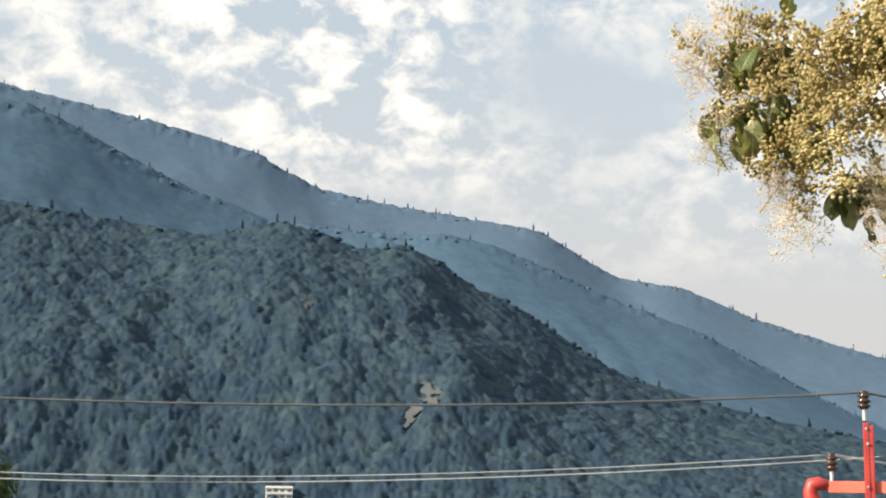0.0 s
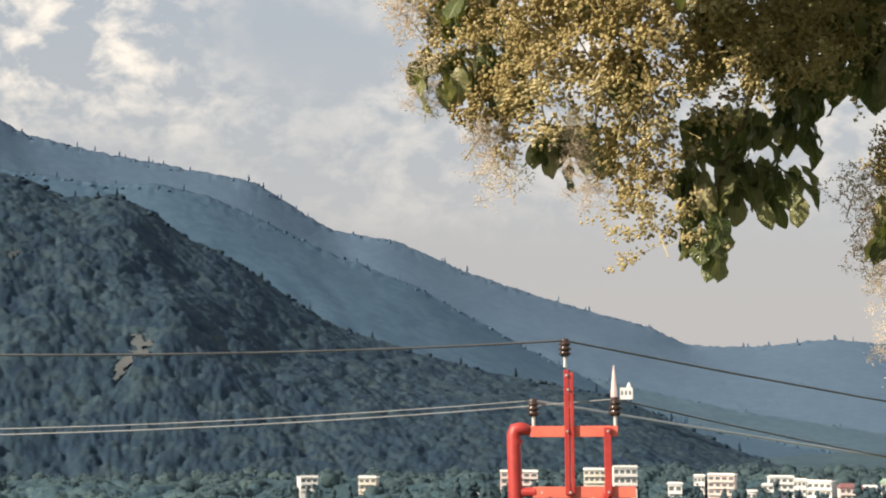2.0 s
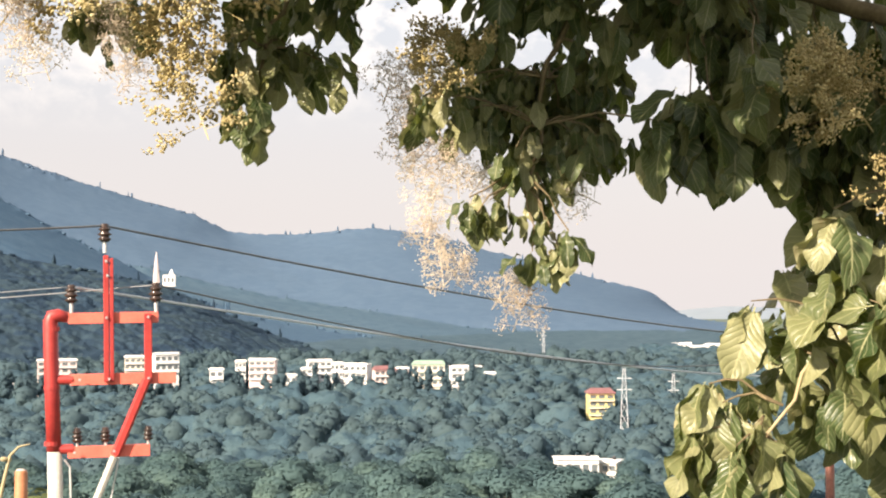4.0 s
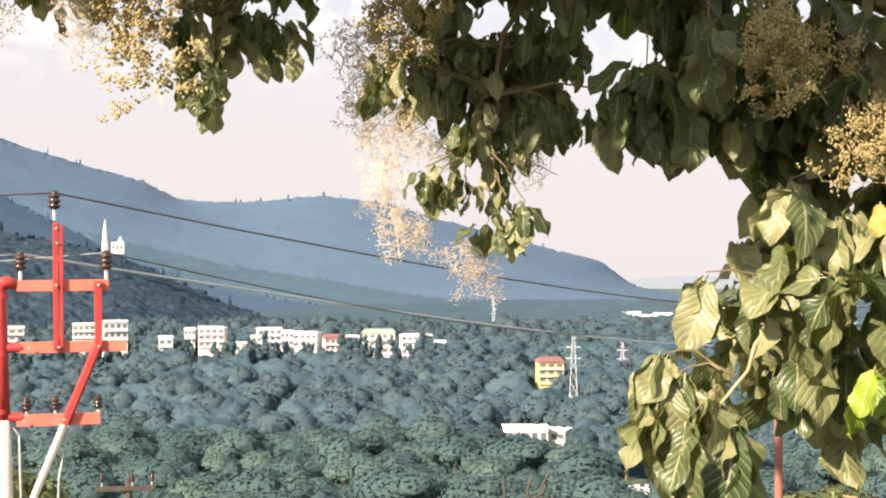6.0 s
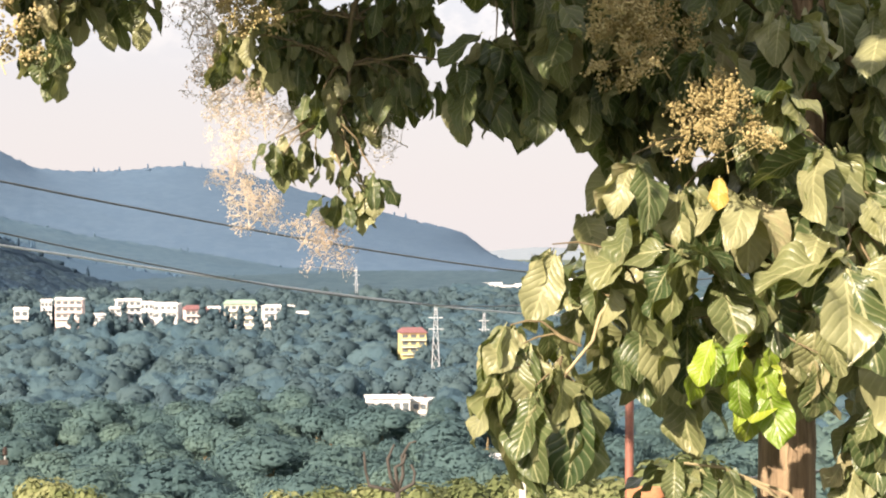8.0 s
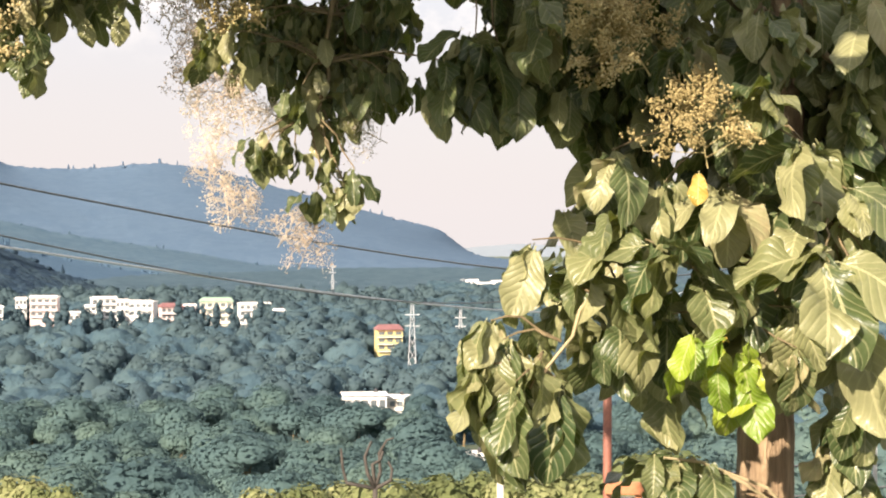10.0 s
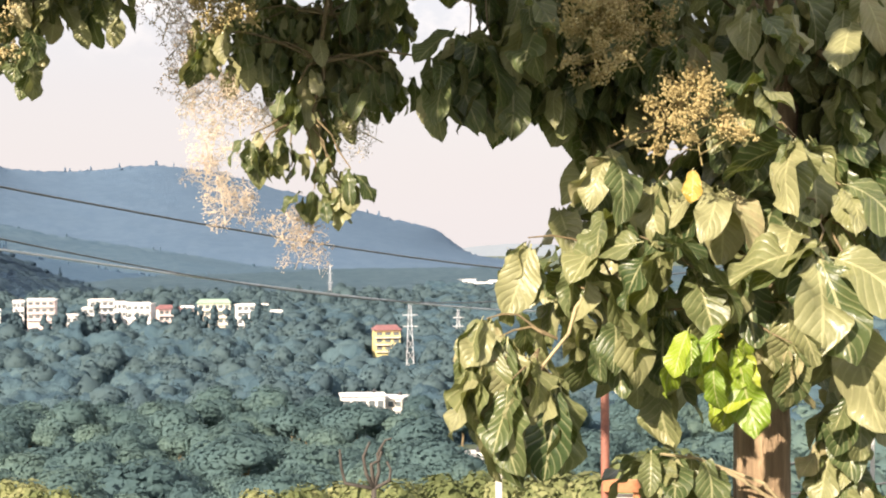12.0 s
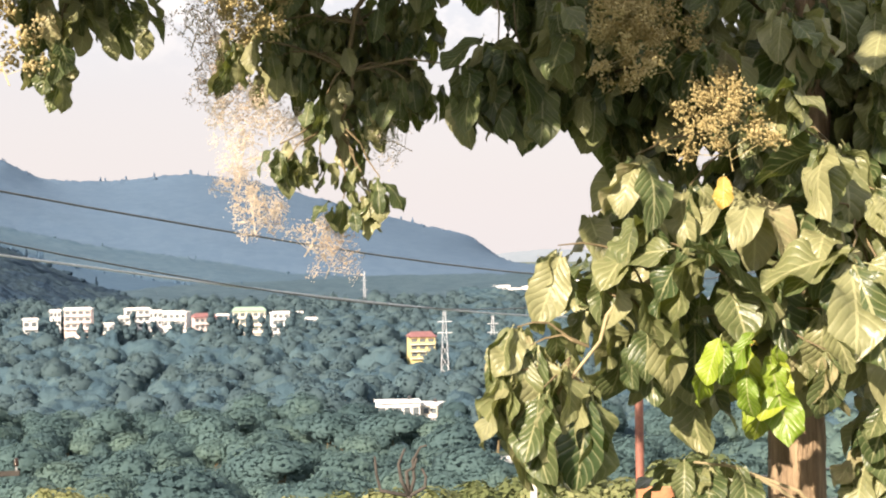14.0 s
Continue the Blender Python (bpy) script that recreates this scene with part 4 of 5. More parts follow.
def power_pole():
    foot = spot(POLE_AZ, POLE_R, 0)
    ground = ground_z(POLE_AZ, POLE_R)
    pole = thing("power_pole", Vector((foot.x, foot.y, 0)), "red-painted steel cross-arm frame on a pale concrete power pole", "power pole", turn=-POLE_AZ)
    pole.matrix_basis = pole.matrix_basis @ pose(0, 0, 0, 0, -0.7, 0)
    X = lambda px: (px - 138) * K * 0.945
    Z = lambda py: (495.0 - py) * K
    r0 = 12.5 * K
    bm = bmesh.new()
    tube(bm, [(X(44), 0, Z(748)), (X(41), 0, Z(640)), (X(39), 0, Z(528)), (X(42), 0, Z(519)), (X(52), 0, Z(517)), (X(70), 0, Z(520))], [r0, r0, r0, r0, r0 * 0.92, r0 * 0.7], 14)
    part("upper_post", bm, RED, pole, "red painted tubular post bent at the top", smooth=True)
    bm = bmesh.new()
    tube(bm, [(X(51), 0, ground - 0.5), (X(47), 0, Z(900)), (X(45), 0, Z(749))], [16 * K, 13.5 * K, 12 * K], 14)
    part("concrete_post", bm, CONCRETE, pole, "pale weathered concrete post", smooth=True)
    bm = bmesh.new()
    channel(bm, X(70), X(231), Z(532), Z(513))
    part("crossarm", bm, ORANGE_RED, pole)
    bm = bmesh.new()
    channel(bm, X(74), X(262), Z(637), Z(618))
    part("crossarm", bm, ORANGE_RED, pole)
    bm = bmesh.new()
    channel(bm, X(68), X(214), Z(761), Z(741))
    part("crossarm", bm, ORANGE_RED, pole)
    for z in (627, 745):
        bm = bmesh.new()
        tube(bm, [(X(46), 0, Z(z)), (X(78), -0.01, Z(z))], [8.5 * K, 8.5 * K], 10)
        part("bracket", bm, RED, pole)
    for z in (540, 640, 735):
        bm = bmesh.new()
        lathe(bm, [(r0 + 0.008, Z(z) - 0.025), (r0 + 0.008, Z(z) + 0.025)], 14, Matrix.Translation((X(41), 0, 0)))
        part("clamp", bm, RED, pole)
    bm = bmesh.new()
    box(bm, X(133), X(143), -0.11, -0.055, Z(632), Z(415), 0.008)
    box(bm, X(144.2), X(151), -0.105, -0.06, Z(632), Z(420), 0.006)
    part("centre_upright", bm, RED, pole, "red double-angle upright with worn paint")
    bm = bmesh.new()
    box(bm, X(205), X(219), -0.11, -0.055, Z(634), Z(516), 0.008)
    part("side_upright", bm, RED, pole)
    bm = bmesh.new()
    tube(bm, [(X(209), -0.085, Z(630)), (X(152), -0.085, Z(757))], [8 * K, 8 * K], 6)
    part("diagonal_brace", bm, RED, pole)
    bm = bmesh.new()
    tube(bm, [(X(150), -0.1, Z(760)), (X(98), -0.1, Z(878)), (X(-190), -0.1, ground)], [6.5 * K, 6.5 * K, 7 * K], 8)
    part("strut", bm, CONCRETE, pole, "pale steel strut running down from the frame")
    bm = bmesh.new()
    tube(bm, [(X(158), -0.06, Z(762)), (X(140), -0.06, Z(850)), (X(120), -0.06, ground)], [0.012, 0.012, 0.012], 5)
    part("earth_wire", bm, GALVANISED, pole)
    bm = bmesh.new()
    tube(bm, [(X(62), -0.06, Z(762)), (X(72), -0.06, Z(775)), (X(74), -0.05, Z(882)), (X(74), -0.03, ground)], [0.014] * 4, 5)
    part("cable_drop", bm, GALVANISED, pole)
    heads = [insulator(pole, X(136), Z(392), 1.0, -0.07)]
    heads.append(insulator(pole, X(76), Z(496), 1.0))
    heads.append(insulator(pole, X(227), Z(496), 1.05))
    for px in (85, 135, 211):
        insulator(pole, X(px), Z(735), 0.8)
    for px, pz in ((138, 425), (140, 450), (138, 522), (212, 522), (142, 627), (212, 627), (150, 750), (90, 627), (80, 750)):
        bm = bmesh.new()
        lathe(bm, [(0.016, 0), (0.016, 0.02)], 6, Matrix.Translation((X(px), -0.115, Z(pz))) @ Matrix.Rotation(radians(90), 4, "X"))
        part("bolt", bm, GALVANISED, pole, "grey bolt head")
    return [pole.matrix_basis @ h for h in heads]


HEADS = power_pole()


def wire(a, b, sag, material, label, radius=0.011, steps=40):
    a, b = Vector(a), Vector(b)
    bm = bmesh.new()
    pts = [a.lerp(b, i / steps) - Vector((0, 0, sag * 4 * (i / steps) * (1 - i / steps))) for i in range(steps + 1)]
    tube(bm, pts, [radius * (1 + 0.03 * (p.length - 18) if p.length > 18 else 1.0) for p in pts], 6)
    me = bpy.data.meshes.new("power_line")
    bm.to_mesh(me)
    bm.free()
    me.materials.append(material)
    return tagged(new("power_line", me), label, "wire", "overhead lines")


wire(HEADS[0], aim(-78, 3.2, 20), 0.4, WIRE, "dark overhead power line above the valley", 0.014)
wire(HEADS[1], aim(-78, 3.35, 45), 1.4, GREY_WIRE, "grey overhead power line above the valley", 0.006)
wire(HEADS[2], aim(-78, 2.9, 45), 1.4, GREY_WIRE, "grey overhead power line above the valley", 0.0075)
wire(HEADS[0], aim(16, 1.7, 150), 4.0, WIRE, "dark overhead power line above the valley", 0.014)
wire(HEADS[2], aim(10, 1.4, 110), 3.4, WIRE, "dark overhead power line above the valley", 0.011)
wire(HEADS[1], aim(10, -1.9, 150), 1.6, PALE_WIRE, "pale overhead power line above the valley", 0.016)
wire(aim(-30, -9.6, 40), aim(16, -8.1, 60), 0.5, WIRE, "thin dark cable low over the slope", 0.02)
wire(aim(-28, -10.2, 36), aim(18, -8.9, 48), 0.5, WIRE, "thin dark cable low over the slope", 0.016)


def small_pole():
    az, r = -17.4, 36.0
    g = ground_z(az, r)
    p = thing("utility_pole", spot(az, r, g), "old wooden utility pole with a crossarm down the slope", "utility pole", turn=-az)
    top = r * math.tan(radians(-7.95)) - g
    bm = bmesh.new()
    tube(bm, [(0, 0, -0.5), (0.02, 0, top + 0.1)], [0.11, 0.085], 10)
    part("post", bm, OLD_WOOD, p)
    bm = bmesh.new()
    box(bm, -0.75, 0.62, -0.13, -0.088, top - 0.16, top - 0.04, 0.006)
    part("crossarm", bm, OLD_WOOD, p)
    for x in (-0.6, 0.1, 0.55):
        insulator(p, x, top + 0.06, 0.9, -0.1)


small_pole()


# ---- teak tree ----
LOW_WHORLS = [(7.0, -3.5, 5.6), (9.2, -0.1, 5.7), (7.4, -0.4, 5.65), (6.2, 0.2, 5.7), (5.2, -0.8, 5.8), (7.0, 2.6, 5.8), (6.5, 1.0, 5.8), (15.6, -0.0,
    5.5), (14.1, -1.1, 5.45), (11.8, -0.2, 5.7), (11.0, -3.9, 6.05), (14.7, -3.8, 5.6), (8.8, -4.3, 6.1), (12.0, -4.0, 6.1), (13.1, 0.6, 5.7), (8.9,
    -2.3, 5.8), (10.1, -1.5, 5.8), (16.3, -4.0, 5.8), (6.5, -1.7, 5.75)]
MID_WHORLS = [(12.4, 5.1, 5.6), (14.3, 3.6, 5.6), (13.9, 1.7, 5.75), (15.5, 2.3, 5.8), (12.9, 8.4, 5.8), (10.2, 7.4, 5.9), (15.1, 7.0, 6.3), (16.1,
    5.4, 6.2), (11.0, 5.9, 6.1), (8.9, 6.8, 6.2), (4.4, 8.8, 5.8), (2.0, 7.6, 5.9), (3.1, 6.5, 6.0), (1.0, 6.7, 5.9), (5.5, 5.6, 6.1), (7.8, 5.8,
    6.2), (3.8, 7.8, 6.2), (6.8, 4.8, 6.2), (8.7, 4.7, 6.1), (13.5, 6.3, 6.5), (15.7, 3.9, 6.2), (14.1, 8.1, 6.5)]
HANGING_WHORLS = [(-7.9, 7.7, 6.0), (-7.1, 8.4, 6.1), (-5.9, 8.2, 6.2), (-4.7, 8.4, 6.2), (-3.4, 8.7, 6.3), (-2.3, 8.5, 6.3), (-1.2, 8.6, 6.3),
    (-6.6, 7.2, 6.1), (-5.4, 7.2, 6.2), (-4.3, 7.4, 6.2), (-3.0, 7.2, 6.3), (-1.7, 7.2, 6.3), (-0.9, 6.6, 6.3), (-3.9, 6.3, 6.2),
    (-2.5, 6.4, 6.2), (-4.6, 5.8, 6.1), (-3.5, 5.3, 6.2), (-1.5, 6.2, 6.2)]
TIP_WHORLS = [(-6.4, 3.9, 6.0), (-5.6, 3.8, 6.05), (-4.9, 3.5, 6.1), (-3.5, 2.9, 6.1), (-2.6, 2.6, 6.1), (-3.0, 2.0, 6.1), (-4.0, 1.8, 6.1),
    (-6.1, 3.3, 6.0), (-3.5, 4.2, 6.2)]
FAR_WHORLS = [(-24.5, 15.8, 6.0), (-22.9, 15.6, 6.1), (-24.9, 13.5, 6.0), (-23.6, 13.5, 6.2), (-22.5, 12.6, 6.2), (-20.9, 10.9, 6.3), (-19.0, 10.6,
    6.3), (-17.9, 13.4, 5.9), (-14.6, 15.4, 5.9), (-14.9, 11.2, 6.1), (-13.4, 11.2, 6.3), (-11.5, 11.3, 6.2), (-15.3, 9.3, 6.0), (-14.0, 9.0, 6.2),
    (-15.0, 7.4, 6.0), (-11.9, 9.0, 6.2), (-9.3, 14.9, 6.1), (-8.5, 13.2, 6.0), (-13.2, 9.5, 6.2), (-21.8, 14.5, 6.4), (-11.0, 13.0, 6.4)]
FAR_FLOWERS = [(-24.7, 15.4, 5.9), (-24.2, 14.1, 6.0), (-23.4, 10.9, 5.95), (-21.6, 14.5, 5.7), (-19.8, 14.5, 5.7), (-18.3, 15.3, 5.7), (-17.9, 11.7,
    5.7), (-20.1, 11.9, 5.7), (-21.2, 13.0, 5.75), (-18.7, 13.2, 5.65), (-17.0, 9.3, 5.85), (-16.8, 7.2, 5.85), (-14.0, 14.3, 5.7), (-12.0, 14.7,
    5.7), (-11.2, 12.8, 5.75), (-13.4, 12.6, 5.75), (-15.9, 13.4, 5.75), (-16.2, 11.2, 5.8), (-9.5, 14.1, 5.7), (-17.4, 14.4, 5.6), (-12.5, 13.4,
    5.65), (-14.8, 14.4, 5.7)]
NEAR_FLOWERS = [(-9.2, 8.6, 6.3), (-8.8, 7.4, 6.3), (-8.9, 6.3, 6.3), (-8.0, 5.8, 6.3), (-6.9, 5.1, 6.3), (-5.9, 4.6, 6.3), (-7.8, 3.6, 6.3),
    (-8.1, 2.6, 6.3), (-7.5, 1.6, 6.3), (-6.8, 1.2, 6.3), (-5.0, 0.5, 6.3), (-4.3, -0.2, 6.3), (-2.4, 4.2, 6.3), (-8.5, 5.0, 6.3),
    (-8.2, 8.5, 6.3)]
GOLD_FLOWERS = [(10.5, 4.1, 5.25), (6.9, 7.7, 5.55), (8.0, 7.3, 5.6), (-7.0, 8.9, 5.8)]
# leafy shoots: heading, height, distance, leaves, leaf length, droop from and to
SHOOTS = [(8.8, -0.2, 5.4, 6, 0.33, 0, 75), (15.1, -0.5, 5.35, 6, 0.32, 0, 80), (12.7, 5.6, 5.4, 7, 0.21, -15, 75), (14.2, 3.6, 5.4, 6, 0.23, -15, 70), (7.2, 3.3, 5.6, 5, 0.26, 20, 80), (7.7, 0.9, 5.55, 6, 0.27, 0, 75), (4.2, -0.1, 5.6, 4, 0.26, 50, 90),
    (14.5, 1.1, 5.5, 6, 0.25, 0, 80), (12.2, -1.0, 5.5, 5, 0.25, 50, 90), (7.5, -3.1, 5.6, 5, 0.25, 30, 90), (16.6, -3.0, 5.5, 5, 0.32, 20, 85), (14.1, -4.1, 5.45, 5, 0.2, 50, 92), (6.4, -0.8, 5.6, 5, 0.28, 30, 85), (9.5, -2.9, 5.6, 5, 0.25, 40, 90)]
INNER_SHOOTS = [(13.1, -3.2, 5.6, 6, 0.24, 40, 92), (12.2, -2.9, 5.7, 5, 0.24, 50, 92), (14.0, -2.6, 5.5, 5, 0.25, 40, 90), (10.5, -1.3, 5.65, 6, 0.27, 20, 85), (13.2, -2.2, 5.6, 5, 0.3, 30, 90), (11.6, 1.9, 5.6, 6, 0.24, 10, 80), (9.2, 2.1, 5.7, 5, 0.24, 20, 80), (15.9, 1.8, 5.6, 6, 0.25, 10, 80), (16.5, -0.5, 5.6, 5, 0.28, 10, 80), (9.2, -5.1, 5.8, 4, 0.23, 40, 90),
    (5.2, -2.2, 5.7, 4, 0.24, 40, 90), (16.5, -5.5, 5.7, 5, 0.25, 20, 85), (15.7, -2.2, 5.6, 5, 0.27, 30, 85)]
DROOPING_SHOOTS = [(2.6, -3.2, 5.45, 4, 0.24, 10, 70), (3.1, -3.9, 5.45, 6, 0.3, 40, 95), (4.4, -4.6, 5.4, 5, 0.28, 45, 95), (3.6, -5.5, 5.35, 6, 0.3, 50, 95), (5.2, -5.6, 5.4, 5, 0.27, 45, 95), (2.3, -4.9, 5.4, 5, 0.27, 40, 90), (3.9, -6.9, 5.4, 4, 0.24, 60, 95)]
EDGE_FLOWERS = [(-26.6, 16.2, 5.95), (-26.4, 15.1, 5.95), (-25.7, 13.2, 5.95), (-25.5, 12.2, 5.95), (-23.1, 10.4, 5.95), (-23.5, 11.1, 5.95), (-22.7, 9.3, 5.95),
    (-25.2, 16.8, 5.95), (-19.9, 10.8, 5.95), (-19.7, 9.7, 5.95), (-19.2, 8.6, 5.95)]
BACK_WHORLS = [(9.2, -8.3, 5.9), (10.2, -8.3, 6.0), (9.4, -9.5, 6.0), (16.0, -7.9, 5.9), (15.7, -7.5, 5.85), (15.9, -9.3, 5.9), (16.3, -8.9, 5.85),
    (16.3, -6.4, 5.9), (15.9, -5.8, 6.0)]
UPPER_WHORLS = [(2.9, 9.2, 6.2), (4.8, 8.4, 6.2), (6.9, 9.1, 6.3), (8.9, 9.0, 6.2), (3.8, 7.6, 6.2), (5.8, 6.2, 6.2), (7.9, 6.8, 6.2), (4.0, 10.3, 6.4)]
LEAF_RNG = random.Random(5)


def leaf_shape(seed, rows=16, cols=7):
    """One broad leaf, base at the origin, tip along +y: folded along the rib, wavy at the rim, curling down."""
    rng = random.Random(seed)
    curl, fold, wave = rng.uniform(0.1, 0.55), rng.uniform(-0.35, 0.6), rng.uniform(0.04, 0.11)
    bent = rng.uniform(-0.12, 0.12)
    twist, wide, ph = rng.uniform(-0.5, 0.5), rng.uniform(0.26, 0.34), rng.uniform(0, 6)
    vs, uv, fs = [], [], []
    for i in range(rows + 1):
        v = i / rows
        w = wide * (math.sin(math.pi * min(1, v ** 1.3 * 0.95 + 0.035)) ** 0.6) * (1 + 0.05 * math.sin(v * 23 + ph)) + (0.008 if 0 < i < rows else 0.004)
        for j in range(cols):
            u = j / (cols - 1) * 2 - 1
            x = u * w
            z = -curl * v ** 2.4 + fold * abs(u) * w + wave * math.sin(v * 11 + ph + 2 * u) * abs(u) + 0.006 * math.cos(6.2832 * (v * 8 - abs(u) * 2.4)) * min(1.0, abs(u) * 2)
            x += bent * v * v
            a = twist * v
            vs.append((x * math.cos(a) - z * math.sin(a) * 0.3, v * (1 - 0.15 * curl) + 0.09, z * math.cos(a) + x * math.sin(a)))
            uv.append((0.5 + u * 0.5, v))
    for i in range(rows):
        for j in range(cols - 1):
            a = i * cols + j
            fs.append((a, a + 1, a + cols + 1, a + cols))
    k = len(vs)
    vs += [(-0.012, 0, 0.0), (0.012, 0, 0.0), (0.012, 0.1, 0.004), (-0.012, 0.1, 0.004)]
    uv += [(0.5, 0)] * 4
    fs.append((k, k + 1, k + 2, k + 3))
    return np.array(vs), np.array(uv), fs


SHAPES = [leaf_shape(100 + i) for i in range(8)]
PLAIN_SHAPES = [leaf_shape(100 + i, 8, 5) for i in range(8)]
LEAF_MESH = [mesh_from("leaf", v, f, TEAK_LEAF, uv, True) for v, uv, f in SHAPES]
FRESH_MESH = [mesh_from("fresh_leaf", v, f, FRESH_LEAF, uv, True) for v, uv, f in SHAPES]
YELLOW_MESH = [mesh_from("yellow_leaf", v, f, YELLOW_LEAF, uv, True) for v, uv, f in SHAPES[:2]]


def leaf_pose(tip, heading, droop, size, roll):
    """A leaf standing out from tip to a heading, hanging by droop degrees."""
    return Matrix.Translation(tip) @ pose(0, 0, 0, 0, 0, -heading) @ pose(0, 0, 0, -droop) @ pose(0, 0, 0, 0, roll, 0) @ Matrix.Scale(size, 4)


def whorl(tip, count, size, droop=(20, 85), toward=None, rng=LEAF_RNG, spread=0.25, share=0.35):
    """Poses of the leaves round a twig's tip."""
    out = []
    start = rng.uniform(0, 360)
    for i in range(count):
        h = start + 360 * i / count + rng.uniform(-25, 25)
        if toward is not None and rng.random() < share:
            h = toward + rng.uniform(-80, 80)
        d = rng.uniform(*droop)
        s = size * rng.uniform(0.68, 1.2)
        p = tip + Vector((rng.uniform(-1, 1), rng.uniform(-1, 1), rng.uniform(-1.2, 0.5))) * size * spread
        out.append(leaf_pose(p, h, d, s, rng.uniform(-35, 35)))
    return out


def joined_leaves(name, poses, material):
    vs, uvs, fs, k = [], [], [], 0
    for m in poses:
        v, uv, f = PLAIN_SHAPES[LEAF_RNG.randrange(8)]
        mm = np.array(m)
        vs.append(v @ mm[:3, :3].T + mm[:3, 3])
        uvs.append(uv)
        fs += [tuple(a + k for a in q) for q in f]
        k += len(v)
    return mesh_from(name, np.concatenate(vs).tolist(), fs, material, np.concatenate(uvs), True)


def panicle_mesh(seed, length=0.42, buds=620, fat=1.0, material=None):
    """A wide airy flower head: forking stalks with many tiny buds."""
    rng = random.Random(seed)
    bm = bmesh.new()
    tube(bm, [(0, 0, 0), (0.01, 0, length * 0.5), (0, 0.01, length)], [0.0035, 0.0025, 0.0015], 4)
    tips = []
    for i in range(16):
        h = length * (0.12 + 0.85 * i / 16)
        a = i * 2.4 + rng.uniform(-0.4, 0.4)
        reach = length * (0.62 * (1 - 0.75 * i / 16)) * rng.uniform(0.75, 1.2)
        e = Vector((math.cos(a) * reach, math.sin(a) * reach, h + reach * rng.uniform(0.1, 0.5)))
        tube(bm, [(0, 0, h), e], [0.002, 0.001], 3)
        for _ in range(5):
            s = Vector((0, 0, h)).lerp(e, rng.uniform(0.45, 1))
            t = s + Vector((rng.gauss(0, 1), rng.gauss(0, 1), rng.gauss(0.3, 1))) * length * 0.1
            tube(bm, [s, t], [0.0012, 0.0008], 3)
            tips.append((s, t))
    for _ in range(buds):
        s, t = rng.choice(tips)
        p = s.lerp(t, rng.uniform(0.2, 1.1)) + Vector((rng.gauss(0, 1), rng.gauss(0, 1), rng.gauss(0, 1))) * 0.017
        r = rng.uniform(0.005, 0.0115) * fat
        c = [bm.verts.new(p + Vector(q) * r) for q in ((1, 0, 0), (0, 1, 0), (-1, 0, 0), (0, -1, 0), (0, 0, 1), (0, 0, -1))]
        for f in ((0, 1, 4), (1, 2, 4), (2, 3, 4), (3, 0, 4), (1, 0, 5), (2, 1, 5), (3, 2, 5), (0, 3, 5)):
            bm.faces.new([c[i] for i in f])
    me = bpy.data.meshes.new("flower_head")
    bm.to_mesh(me)
    bm.free()
    me.materials.append(material or FLOWER)
    return me


